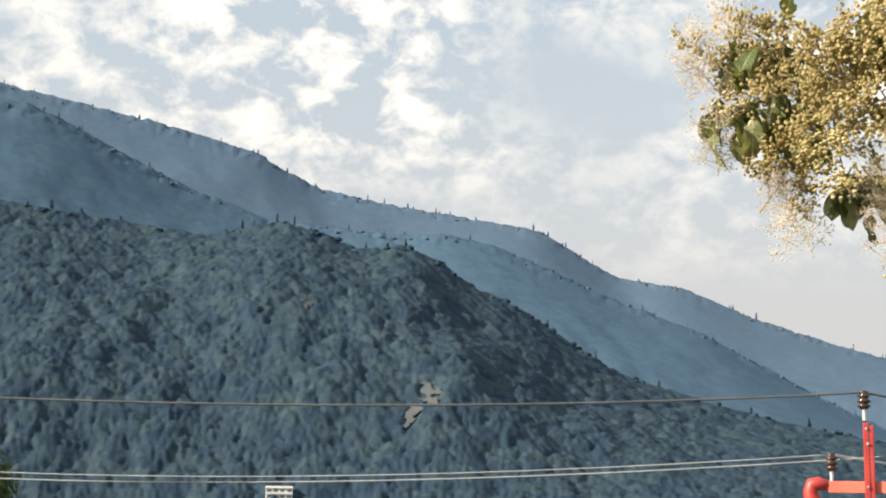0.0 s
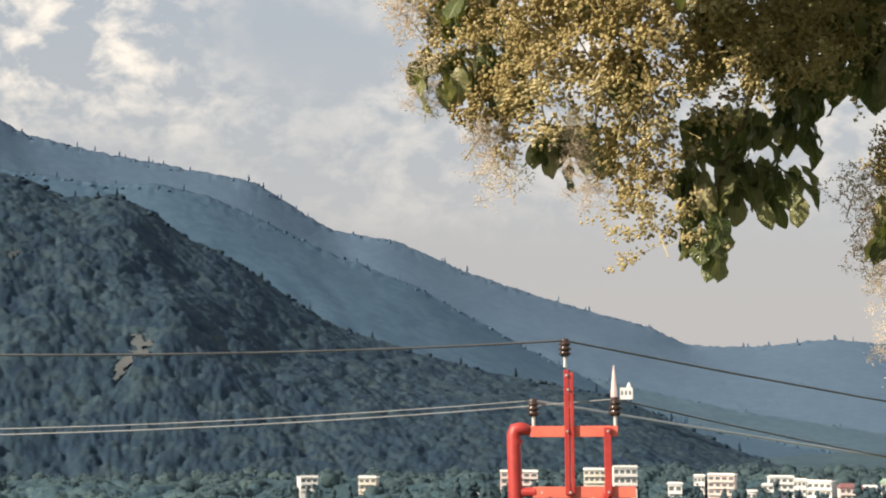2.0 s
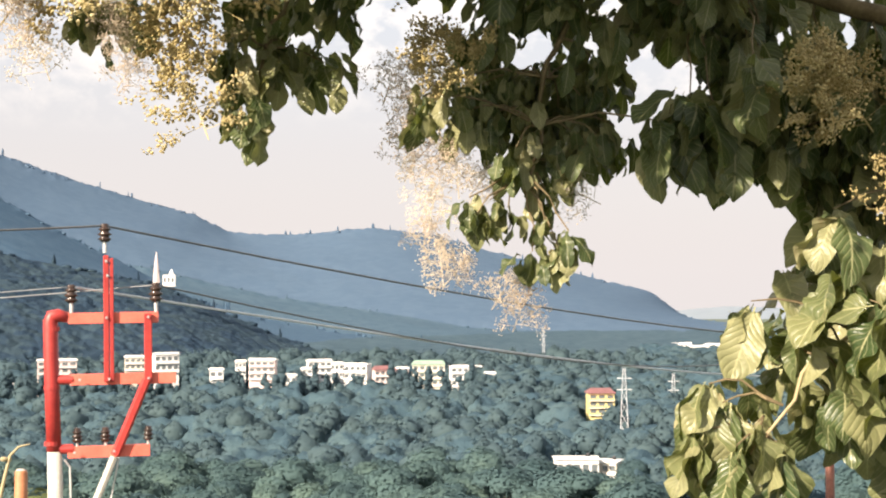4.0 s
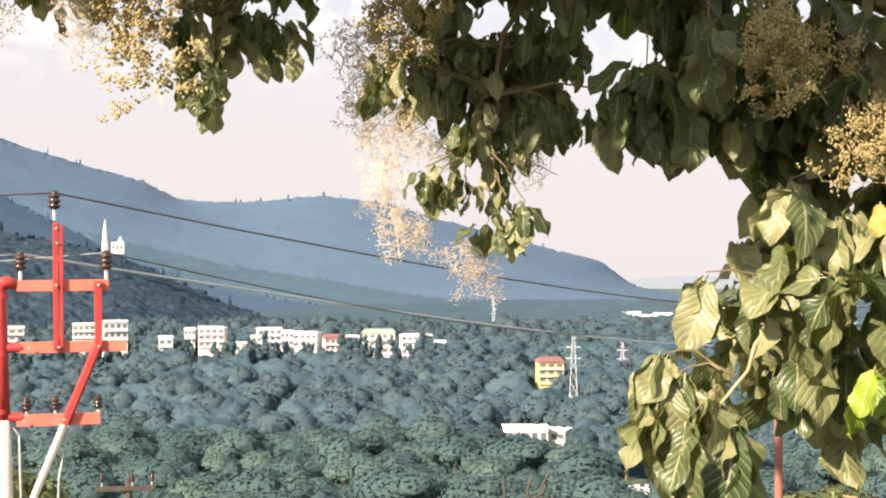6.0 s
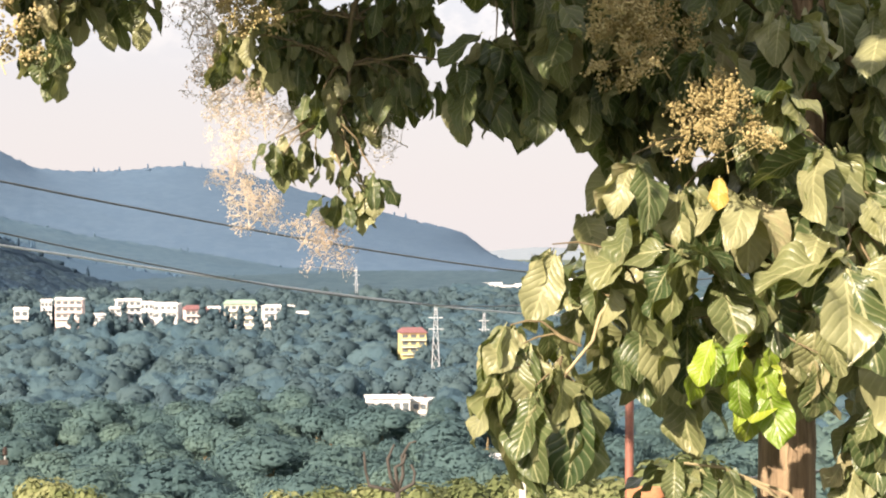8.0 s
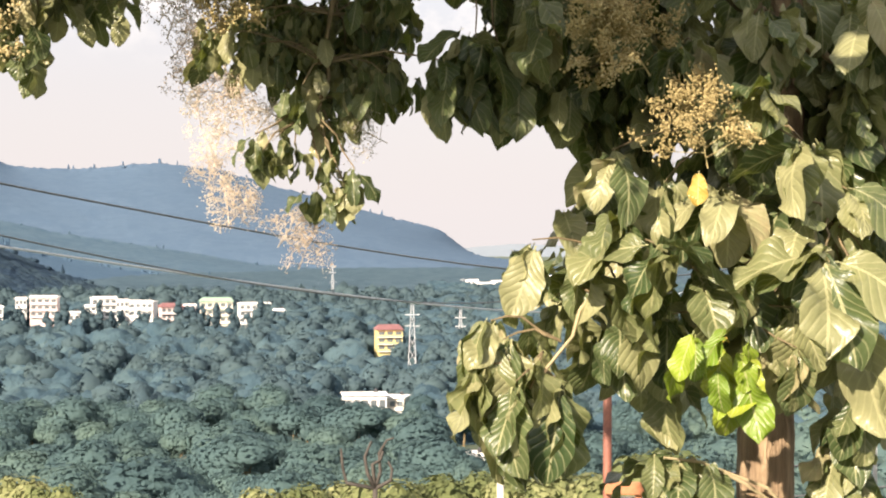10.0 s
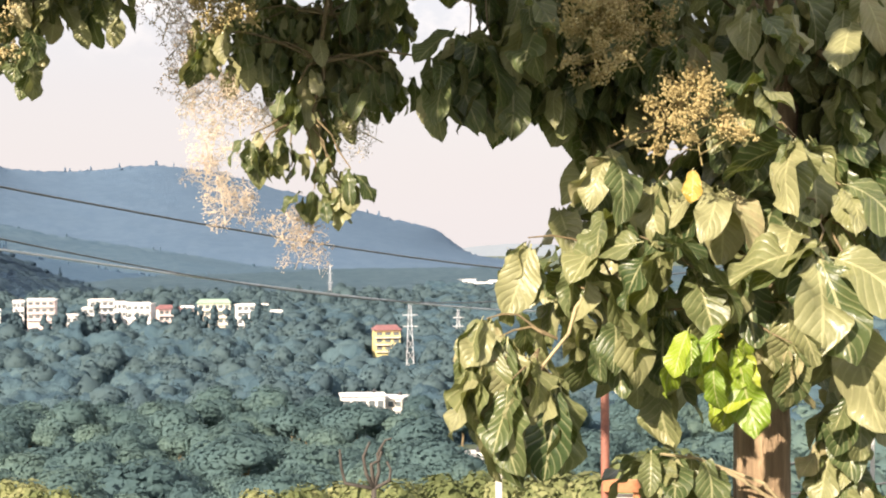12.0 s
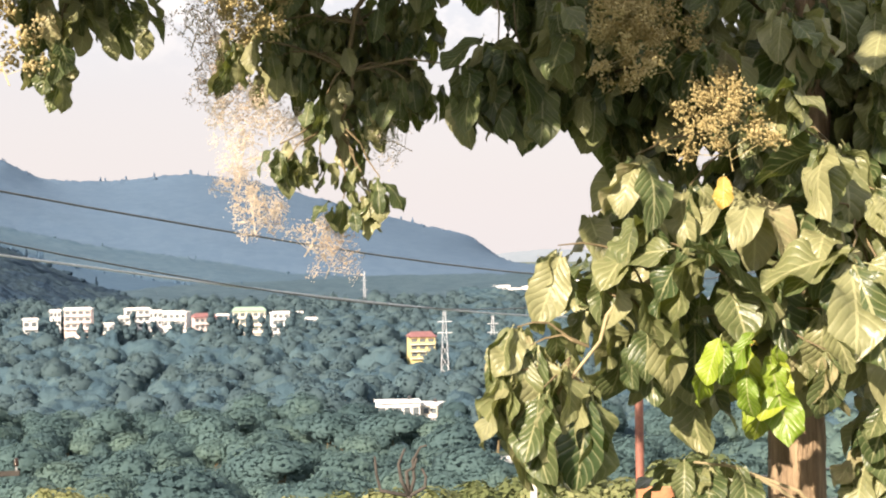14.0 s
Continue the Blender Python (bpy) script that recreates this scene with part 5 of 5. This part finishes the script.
def teak_tree():
    rng = random.Random(77)
    base_az, base_r = 13.0, 6.3
    base = spot(base_az, base_r, ground_z(base_az, base_r))
    tree = thing("teak_tree", Vector((0, 0, 0)), "teak tree with large drooping leaves and airy yellow flower heads", "tree")
    T = lambda el: spot(base_az, base_r, base_r * math.tan(radians(el)))
    bm = bmesh.new()
    stem = [base - Vector((0, 0, 0.3)), base + Vector((0, 0, 0.5)), T(-10), T(-6.5), T(-2.5) + Vector((-0.03, 0.02, 0)), T(2) + Vector((0.04, 0, 0)), T(7) + Vector((0.1, 0.05, 0)), T(13) + Vector((0.05, 0.1, 0)), T(22)]
    pts, rad = [], []
    sizes = [0.15, 0.128, 0.116, 0.112, 0.098, 0.088, 0.078, 0.06, 0.03]
    for i in range(len(stem) - 1):
        for q in range(4):
            pts.append(stem[i].lerp(stem[i + 1], q / 4))
            rad.append((sizes[i] + (sizes[i + 1] - sizes[i]) * q / 4) * rng.uniform(0.97, 1.04))
    tube(bm, pts, rad, 28)
    for v in bm.verts:
        a = math.atan2(v.co.y - base.y, v.co.x - base.x)
        n = noise.noise(Vector((math.cos(a) * 5, math.sin(a) * 5, v.co.z * 1.2)))
        v.co += Vector((math.cos(a), math.sin(a), 0)) * n * 0.016
    part("trunk", bm, BARK, tree, "ridged brown bark trunk", smooth=True)

    def limb(start, end, r0, r1, lift=0.0, mat=TWIG, label=""):
        bm = bmesh.new()
        p = bend(start, end, lift, 7, 0.03, rng)
        tube(bm, p, [r0 + (r1 - r0) * i / 7 for i in range(8)], 7)
        part("branch", bm, mat, tree, label, smooth=True)

    # main limbs, each feeding the twigs near it
    hubs = []
    for start, end, r0, r1, lift in ((T(8), aim(2, 11, 6.2), 0.05, 0.025, 0.15), (aim(2, 11, 6.2), aim(-8, 13, 6.2), 0.025, 0.018, 0.1),
                                     (aim(-8, 13, 6.2), aim(-22, 15.5, 6.1), 0.018, 0.01, 0.12), (aim(-2, 12, 6.2), aim(-4.2, 4.5, 6.15), 0.016, 0.007, 0.1),
                                     (aim(-12, 14, 6.2), aim(-14.6, 8, 6.1), 0.014, 0.007, 0.05), (T(-1), aim(7.5, -1.0, 5.75), 0.03, 0.014, 0.12),
                                     (aim(8, -1.2, 5.75), aim(4.6, -5.2, 5.45), 0.009, 0.006, 0.06), (T(1), aim(15.3, 0.5, 5.6), 0.03, 0.014, 0.1),
                                     (T(3), aim(12, 4.2, 5.8), 0.03, 0.016, 0.05), (T(5), aim(9, 6.5, 6.1), 0.03, 0.014, 0.1), (T(-4), aim(11, -3.4, 5.6), 0.02, 0.01, 0.05),
                                     (T(6), aim(16.2, 6, 6.1), 0.03, 0.012, 0.1)):
        pale = end.z < -0.3
        limb(start, end, r0, r1, lift, PALE_TWIG if pale else TWIG, "pale young branch" if pale else "")
        for i in range(6):
            hubs.append(start.lerp(end, i / 5) + Vector((0, 0, lift * 4 * (i / 5) * (1 - i / 5))))

    def twig(tip):
        h = min(hubs, key=lambda q: (q - tip).length + (0.6 if q.z < tip.z - 0.1 else 0))
        bm = bmesh.new()
        tube(bm, bend(h, tip, 0.04, 4, 0.015, rng), [0.006, 0.005, 0.0045, 0.004, 0.0025], 5)
        part("twig", bm, TWIG, tree)

    singles, massed = [], []
    for az, el, r, count, size, d0, d1 in SHOOTS + INNER_SHOOTS + DROOPING_SHOOTS:
        tip = aim(az, el, r)
        twig(tip)
        singles += whorl(tip, count, size, (d0, d1), toward=205, spread=0.1, share=0.55)
        massed += whorl(tip + Vector((0.05, 0.5, 0)), 3, 0.22, (20, 88), spread=0.5)
    for az, el, r in LOW_WHORLS:
        massed += whorl(aim(az, el, r + 0.45) + Vector((0, 0, 0.04)), 5, 0.23, (10, 88), spread=0.5)
    for az, el, r in MID_WHORLS[:14]:
        tip = aim(az, el, r)
        twig(tip)
        singles += whorl(tip, 7, 0.25, (20, 85), toward=200)
    for az, el, r in MID_WHORLS:
        massed += whorl(aim(az, el, r + 0.15), 9, 0.24, (20, 90))
    for az, el, r in FAR_WHORLS:
        massed += whorl(aim(az, el, r - 0.12), 7, 0.13, (30, 92), spread=0.7)
    for az, el, r in HANGING_WHORLS:
        tip = aim(az, el, r)
        twig(tip)
        massed += whorl(tip, 10, 0.125, (35, 92), spread=0.55)
        massed += whorl(tip + Vector((0, 0.25, 0.04)), 8, 0.13, (30, 92), spread=0.8)
    for _ in range(26):
        massed += whorl(aim(rng.uniform(-7.2, -1.2), rng.uniform(7.5, 12.5), rng.uniform(6.1, 6.6)), 9, 0.13, (35, 92), spread=0.8)
    for az, el, r in TIP_WHORLS:
        tip = aim(az, el, r)
        twig(tip)
        massed += whorl(tip, 7, 0.115, (30, 95), spread=0.4)
    for az, el, r in UPPER_WHORLS:
        tip = aim(az, el, r)
        twig(tip)
        massed += whorl(tip + Vector((0, 0, 0.05)), 11, 0.18, (30, 92), spread=0.5)
    for az, el, r in FAR_WHORLS:
        tip = aim(az, el, r)
        twig(tip)
        massed += whorl(tip + Vector((0, 0, 0.04)), 12, 0.135, (30, 92), spread=0.5)
    # the body of the crown above and behind
    for _ in range(120):
        az = rng.uniform(-24, 20)
        el = rng.uniform(13.8, 24) if az < 2 else rng.uniform(8.5, 24)
        if az < -14:
            el += 3.5
        massed += whorl(aim(az, el, rng.uniform(5.8, 7.6)), 9, 0.22, (15, 85), spread=0.5)
    for _ in range(34):
        az = rng.uniform(9, 19)
        massed += whorl(aim(az, rng.uniform(1.0, 9), rng.uniform(6.4, 7.4)), 9, 0.25, (15, 85), spread=0.5)
    for _ in range(34):
        massed += whorl(aim(rng.uniform(-1.0, 5.5), rng.uniform(10.6, 14.5), rng.uniform(6.0, 6.6)), 9, 0.16, (30, 92), spread=0.6)
    for _ in range(40):
        massed += whorl(aim(rng.uniform(-13, 6), rng.uniform(13.2, 17.5), rng.uniform(5.9, 6.6)), 9, 0.15, (30, 92), spread=0.6)
    # three sets of unseen whorls added overhead on the near side, to shade the crown
    for _ in range(230):
        massed += whorl(aim(rng.uniform(-19, 7), rng.uniform(22, 38), rng.uniform(3.9, 5.3)), 9, 0.24, (10, 60), spread=0.7)
    for _ in range(130):
        massed += whorl(aim(rng.uniform(-18, -6), rng.uniform(20.5, 26), rng.uniform(4.6, 5.3)), 9, 0.22, (5, 50), spread=0.7)
    for _ in range(20):
        massed += whorl(aim(rng.uniform(-16, 6), rng.uniform(38, 50), rng.uniform(2.6, 3.6)), 9, 0.24, (5, 50), spread=0.7)
    for _ in range(40):
        massed += whorl(aim(rng.uniform(5.5, 18), rng.uniform(6.5, 10), rng.uniform(6.0, 6.8)), 9, 0.22, (25, 90), spread=0.5)
    for i, m in enumerate(singles[:290]):
        child("leaf", LEAF_MESH[rng.randrange(8)], tree, matrix=m)
    massed += singles[290:]
    child("foliage", joined_leaves("foliage", massed, TEAK_LEAF), tree, "mass of large dull green leaves", kind="stuff")
    for m in whorl(aim(11.3, -3.9, 5.3), 13, 0.2, (35, 92), toward=200, spread=0.55, share=0.5):
        child("fresh_leaf", FRESH_MESH[rng.randrange(8)], tree, "bright young green leaf", matrix=m)
    child("yellow_leaf", YELLOW_MESH[0], tree, "yellowed leaf", matrix=leaf_pose(aim(10.5, 2.5, 5.1), 195, 75, 0.11, 10))
    child("yellow_leaf", YELLOW_MESH[1], tree, "yellowed leaf", matrix=leaf_pose(aim(11.3, -3.9, 5.5), 190, -20, 0.10, 0))
    heads = [panicle_mesh(200 + i, buds=900) for i in range(5)]
    dense = panicle_mesh(260, 0.36, 1900, 0.7)
    thin = [panicle_mesh(300 + i, length=0.26, buds=560, fat=0.5, material=SKYLIT_FLOWER) for i in range(3)]
    def flower(mesh, az, el, r, size):
        m = Matrix.Translation(aim(az, el, r)) @ pose(0, 0, 0, rng.uniform(-50, 50), rng.uniform(-50, 50), rng.uniform(0, 360)) @ Matrix.Scale(size * rng.uniform(0.85, 1.15), 4) @ Matrix.Translation((0, 0, -0.16))
        child("flower_head", mesh, tree, "airy head of tiny yellow-brown flower buds", matrix=m)

    for az, el, r in FAR_FLOWERS:
        flower(heads[rng.randrange(5)], az, el, r, 0.95)
    # heads against the sky take the bud colour with the glare in it
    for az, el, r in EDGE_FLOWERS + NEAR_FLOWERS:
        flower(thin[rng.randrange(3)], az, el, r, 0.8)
    for az, el, r in GOLD_FLOWERS:
        flower(dense, az, el, r, 0.85)


teak_tree()


def sapling():
    """Smaller tree of the same kind behind the trunk."""
    rng = random.Random(99)
    foot = spot(15.5, 6.3, ground_z(15.5, 6.3))
    t = thing("teak_sapling", Vector((0, 0, 0)), "sunlit teak sapling with pale drooping leaves behind the trunk", "tree")
    fork = aim(15.4, -12, 6.2)
    bm = bmesh.new()
    tube(bm, bend(foot - Vector((0, 0, 0.2)), fork, 0, 5, 0.03, rng), [0.05, 0.045, 0.04, 0.035, 0.03, 0.028], 8)
    part("trunk", bm, TWIG, t)
    for az, el, r in BACK_WHORLS:
        tip = aim(az, el, r)
        bm = bmesh.new()
        tube(bm, bend(fork, tip, 0.1, 4, 0.02, rng), [0.008, 0.0075, 0.007, 0.006, 0.005], 5)
        part("branch", bm, PALE_TWIG, t)
        for m in whorl(tip, 8, 0.22, (15, 75), toward=200):
            child("leaf", LEAF_MESH[rng.randrange(8)], t, matrix=m)


sapling()


# ---- things down the slope ----
def post_frame():
    """Rusty post with a painted rail, beside a pale shed wall."""
    az, r = 7.02, 12.0
    g = ground_z(az, r)
    f = thing("post_frame", spot(az, r, g), "rust-red steel post with an orange-brown painted rail", "steel frame", turn=-az)
    top = r * math.tan(radians(-3.7)) - g
    rail = r * math.tan(radians(-9.4)) - g
    bm = bmesh.new()
    lathe(bm, [(0.034, -0.3), (0.034, top - 0.02), (0.02, top)], 12)
    part("post", bm, RUST, f, smooth=True)
    bm = bmesh.new()
    box(bm, -0.02, 0.9, -0.075, -0.036, rail - 0.05, rail + 0.05, 0.006)
    part("rail", bm, RAIL, f)
    for x in (0.22, 0.86):
        bm = bmesh.new()
        box(bm, x, x + 0.055, -0.03, 0.025, -0.3, rail + 0.02, 0.005)
        part("upright", bm, RAIL, f)
    bm = bmesh.new()
    box(bm, 0.05, 0.85, 0.03, 0.05, 0, rail - 0.08, 0.004)
    part("panel", bm, WHITEWASH, f, "pale weathered panel")


def white_post():
    az, r = 2.92, 20.0
    g = ground_z(az, r)
    p = thing("white_post", spot(az, r, g), "thin white concrete post", "post")
    top = r * math.tan(radians(-7.93)) - g
    bm = bmesh.new()
    box(bm, -0.045, 0.045, -0.045, 0.045, -0.3, top, 0.01)
    part("shaft", bm, CONCRETE, p)
    bm = bmesh.new()
    box(bm, -0.055, 0.055, -0.055, 0.055, top + 0.002, top + 0.05, 0.008)
    part("cap", bm, WHITEWASH, p)


def sign_board():
    az, r = 17.2, 14.0
    g = ground_z(az, r)
    s = thing("sign_board", spot(az, r, g), "small white sign board with red lettering bars on posts", "sign", turn=-az)
    top = r * math.tan(radians(-6.4)) - g
    bm = bmesh.new()
    box(bm, -0.2, 0.45, -0.03, 0.0, top - 0.26, top, 0.006)
    part("board", bm, WHITEWASH, s)
    for x in (-0.1, 0.35):
        bm = bmesh.new()
        box(bm, x, x + 0.04, 0.002, 0.04, -0.3, top - 0.02, 0.004)
        part("leg", bm, GALVANISED, s)
    for i in range(3):
        bm = bmesh.new()
        box(bm, -0.15, 0.3 - 0.1 * (i % 2), -0.038, -0.031, top - 0.09 - 0.06 * i, top - 0.06 - 0.06 * i)
        part("lettering_bar", bm, SIGN_INK, s)


def snag():
    """A dead, curling tree stump."""
    rng = random.Random(4)
    az, r = -1.9, 40.0
    g = ground_z(az, r)
    t = thing("dead_tree", spot(az, r, g), "bare dead tree with curling broken branches", "dead tree", turn=-az)
    e = lambda a, el: Vector((r * math.tan(radians(a - az)), rng.uniform(-0.1, 0.1), r * math.tan(radians(el)) - g))
    fork = e(-1.9, -9.5)
    bm = bmesh.new()
    tube(bm, bend((0, 0, -0.3), fork, 0, 5, 0.08, rng), [0.16, 0.14, 0.12, 0.1, 0.08, 0.07], 8)
    part("trunk", bm, OLD_WOOD, t, smooth=True)
    for path in (((-2.2, -8.9), (-2.3, -8.3), (-2.05, -7.75)), ((-1.7, -8.9), (-1.75, -8.2), (-1.45, -7.7), (-1.2, -7.6)), ((-1.3, -9.2), (-1.25, -8.8), (-1.4, -8.5)), ((-3.0, -9.3), (-3.15, -8.7), (-3.2, -8.0)), ((-2.0, -8.6), (-1.7, -8.45), (-1.6, -8.1))):
        bm = bmesh.new()
        pts = [fork] + [e(*q) for q in path]
        tube(bm, pts, [0.06, 0.05, 0.042, 0.03, 0.022][:len(pts)], 6)
        part("branch", bm, OLD_WOOD, t, smooth=True)


def bare_sapling():
    """Leafless pale stems below the pole."""
    rng = random.Random(14)
    az, r = -24.0, 24.0
    g = ground_z(az, r)
    t = thing("bare_sapling", spot(az, r, g), "leafless pale sapling with kinked stems below the power pole", "dead tree", turn=-az)
    e = lambda a, el: Vector((r * math.tan(radians(a - az)), rng.uniform(-0.08, 0.08), r * math.tan(radians(el)) - g))
    for path in (((-24.5, -8), (-24.65, -6.6), (-24.85, -5.75), (-24.5, -5.6)), ((-24.0, -8), (-23.75, -6.7), (-23.5, -5.6), (-23.2, -5.3), (-22.8, -5.2)), ((-23.5, -5.75), (-23.8, -5.7))):
        bm = bmesh.new()
        pts = ([Vector((rng.uniform(-0.1, 0.1), 0, -0.2))] if len(path) > 2 else []) + [e(*q) for q in path]
        tube(bm, pts, [0.045, 0.035, 0.03, 0.022, 0.018, 0.014][:len(pts)], 6)
        part("stem", bm, PALE_TWIG, t, smooth=True)


def stub_post():
    az, r = -23.1, 21.0
    g = ground_z(az, r)
    p = thing("stub_post", spot(az, r, g), "short brown wooden post with a pale top", "post")
    top = r * math.tan(radians(-6.15)) - g
    bm = bmesh.new()
    lathe(bm, [(0.1, -0.3), (0.085, top - 0.03), (0.07, top)], 12)
    part("shaft", bm, RAIL, p, smooth=True)
    bm = bmesh.new()
    lathe(bm, [(0.068, top + 0.002), (0.05, top + 0.02)], 12)
    part("cap", bm, CONCRETE, p)


bare_sapling()
stub_post()
post_frame()
white_post()
sign_board()
snag()


def bushes():
    rng = random.Random(61)
    kinds = [tree_meshes(70 + i, BUSH, width=1.9, tall=7.0, leaf=0.13, leaves=2200) for i in range(3)]
    for az, r, el, s in ((-14.9, 45, -8.75, 1.0), (-13.6, 44, -9.1, 0.8), (-16.4, 46, -9.5, 1.0), (-6.0, 42, -9.5, 0.9), (-4.6, 43, -9.3, 1.0), (-3.2, 44, -9.2, 0.9), (-1.0, 42, -9.15, 1.0), (0.6, 43, -9.0, 1.0), (2.0, 44, -8.9, 0.9), (3.6, 42, -8.9, 1.1), (5.2, 40, -8.7, 1.0), (6.4, 41, -8.9, 0.9), (8.2, 38, -8.2, 1.1), (9.8, 38, -8.0, 1.1), (-22.6, 30, -6.9, 1.0), (-21.4, 31, -7.4, 0.9)):
        z_top = r * math.tan(radians(el))
        t = thing("bush", spot(az, r, ground_z(az, r)), "sunlit yellow-green bush on the slope", "bush", "slope bushes")
        tall = z_top - ground_z(az, r)
        t.matrix_basis = t.matrix_basis @ pose(0, 0, 0, 0, 0, rng.uniform(0, 360)) @ Matrix.Diagonal((s, s, max(0.4, tall / 6.6), 1))
        k = rng.choice(kinds)
        child("stems", k[0], t)
        child("crown", k[1], t)
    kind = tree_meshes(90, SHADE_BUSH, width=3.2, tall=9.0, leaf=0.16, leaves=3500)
    t = thing("tree", spot(-52.6, 60, ground_z(-52.6, 60)), "dark leafy tree top below the wires", "tree")
    s = (60 * math.tan(radians(0.6)) - ground_z(-52.6, 60)) / 9.0
    t.matrix_basis = t.matrix_basis @ Matrix.Diagonal((0.95, 0.95, s, 1))
    child("trunk", kind[0], t)
    child("crown", kind[1], t)


bushes()
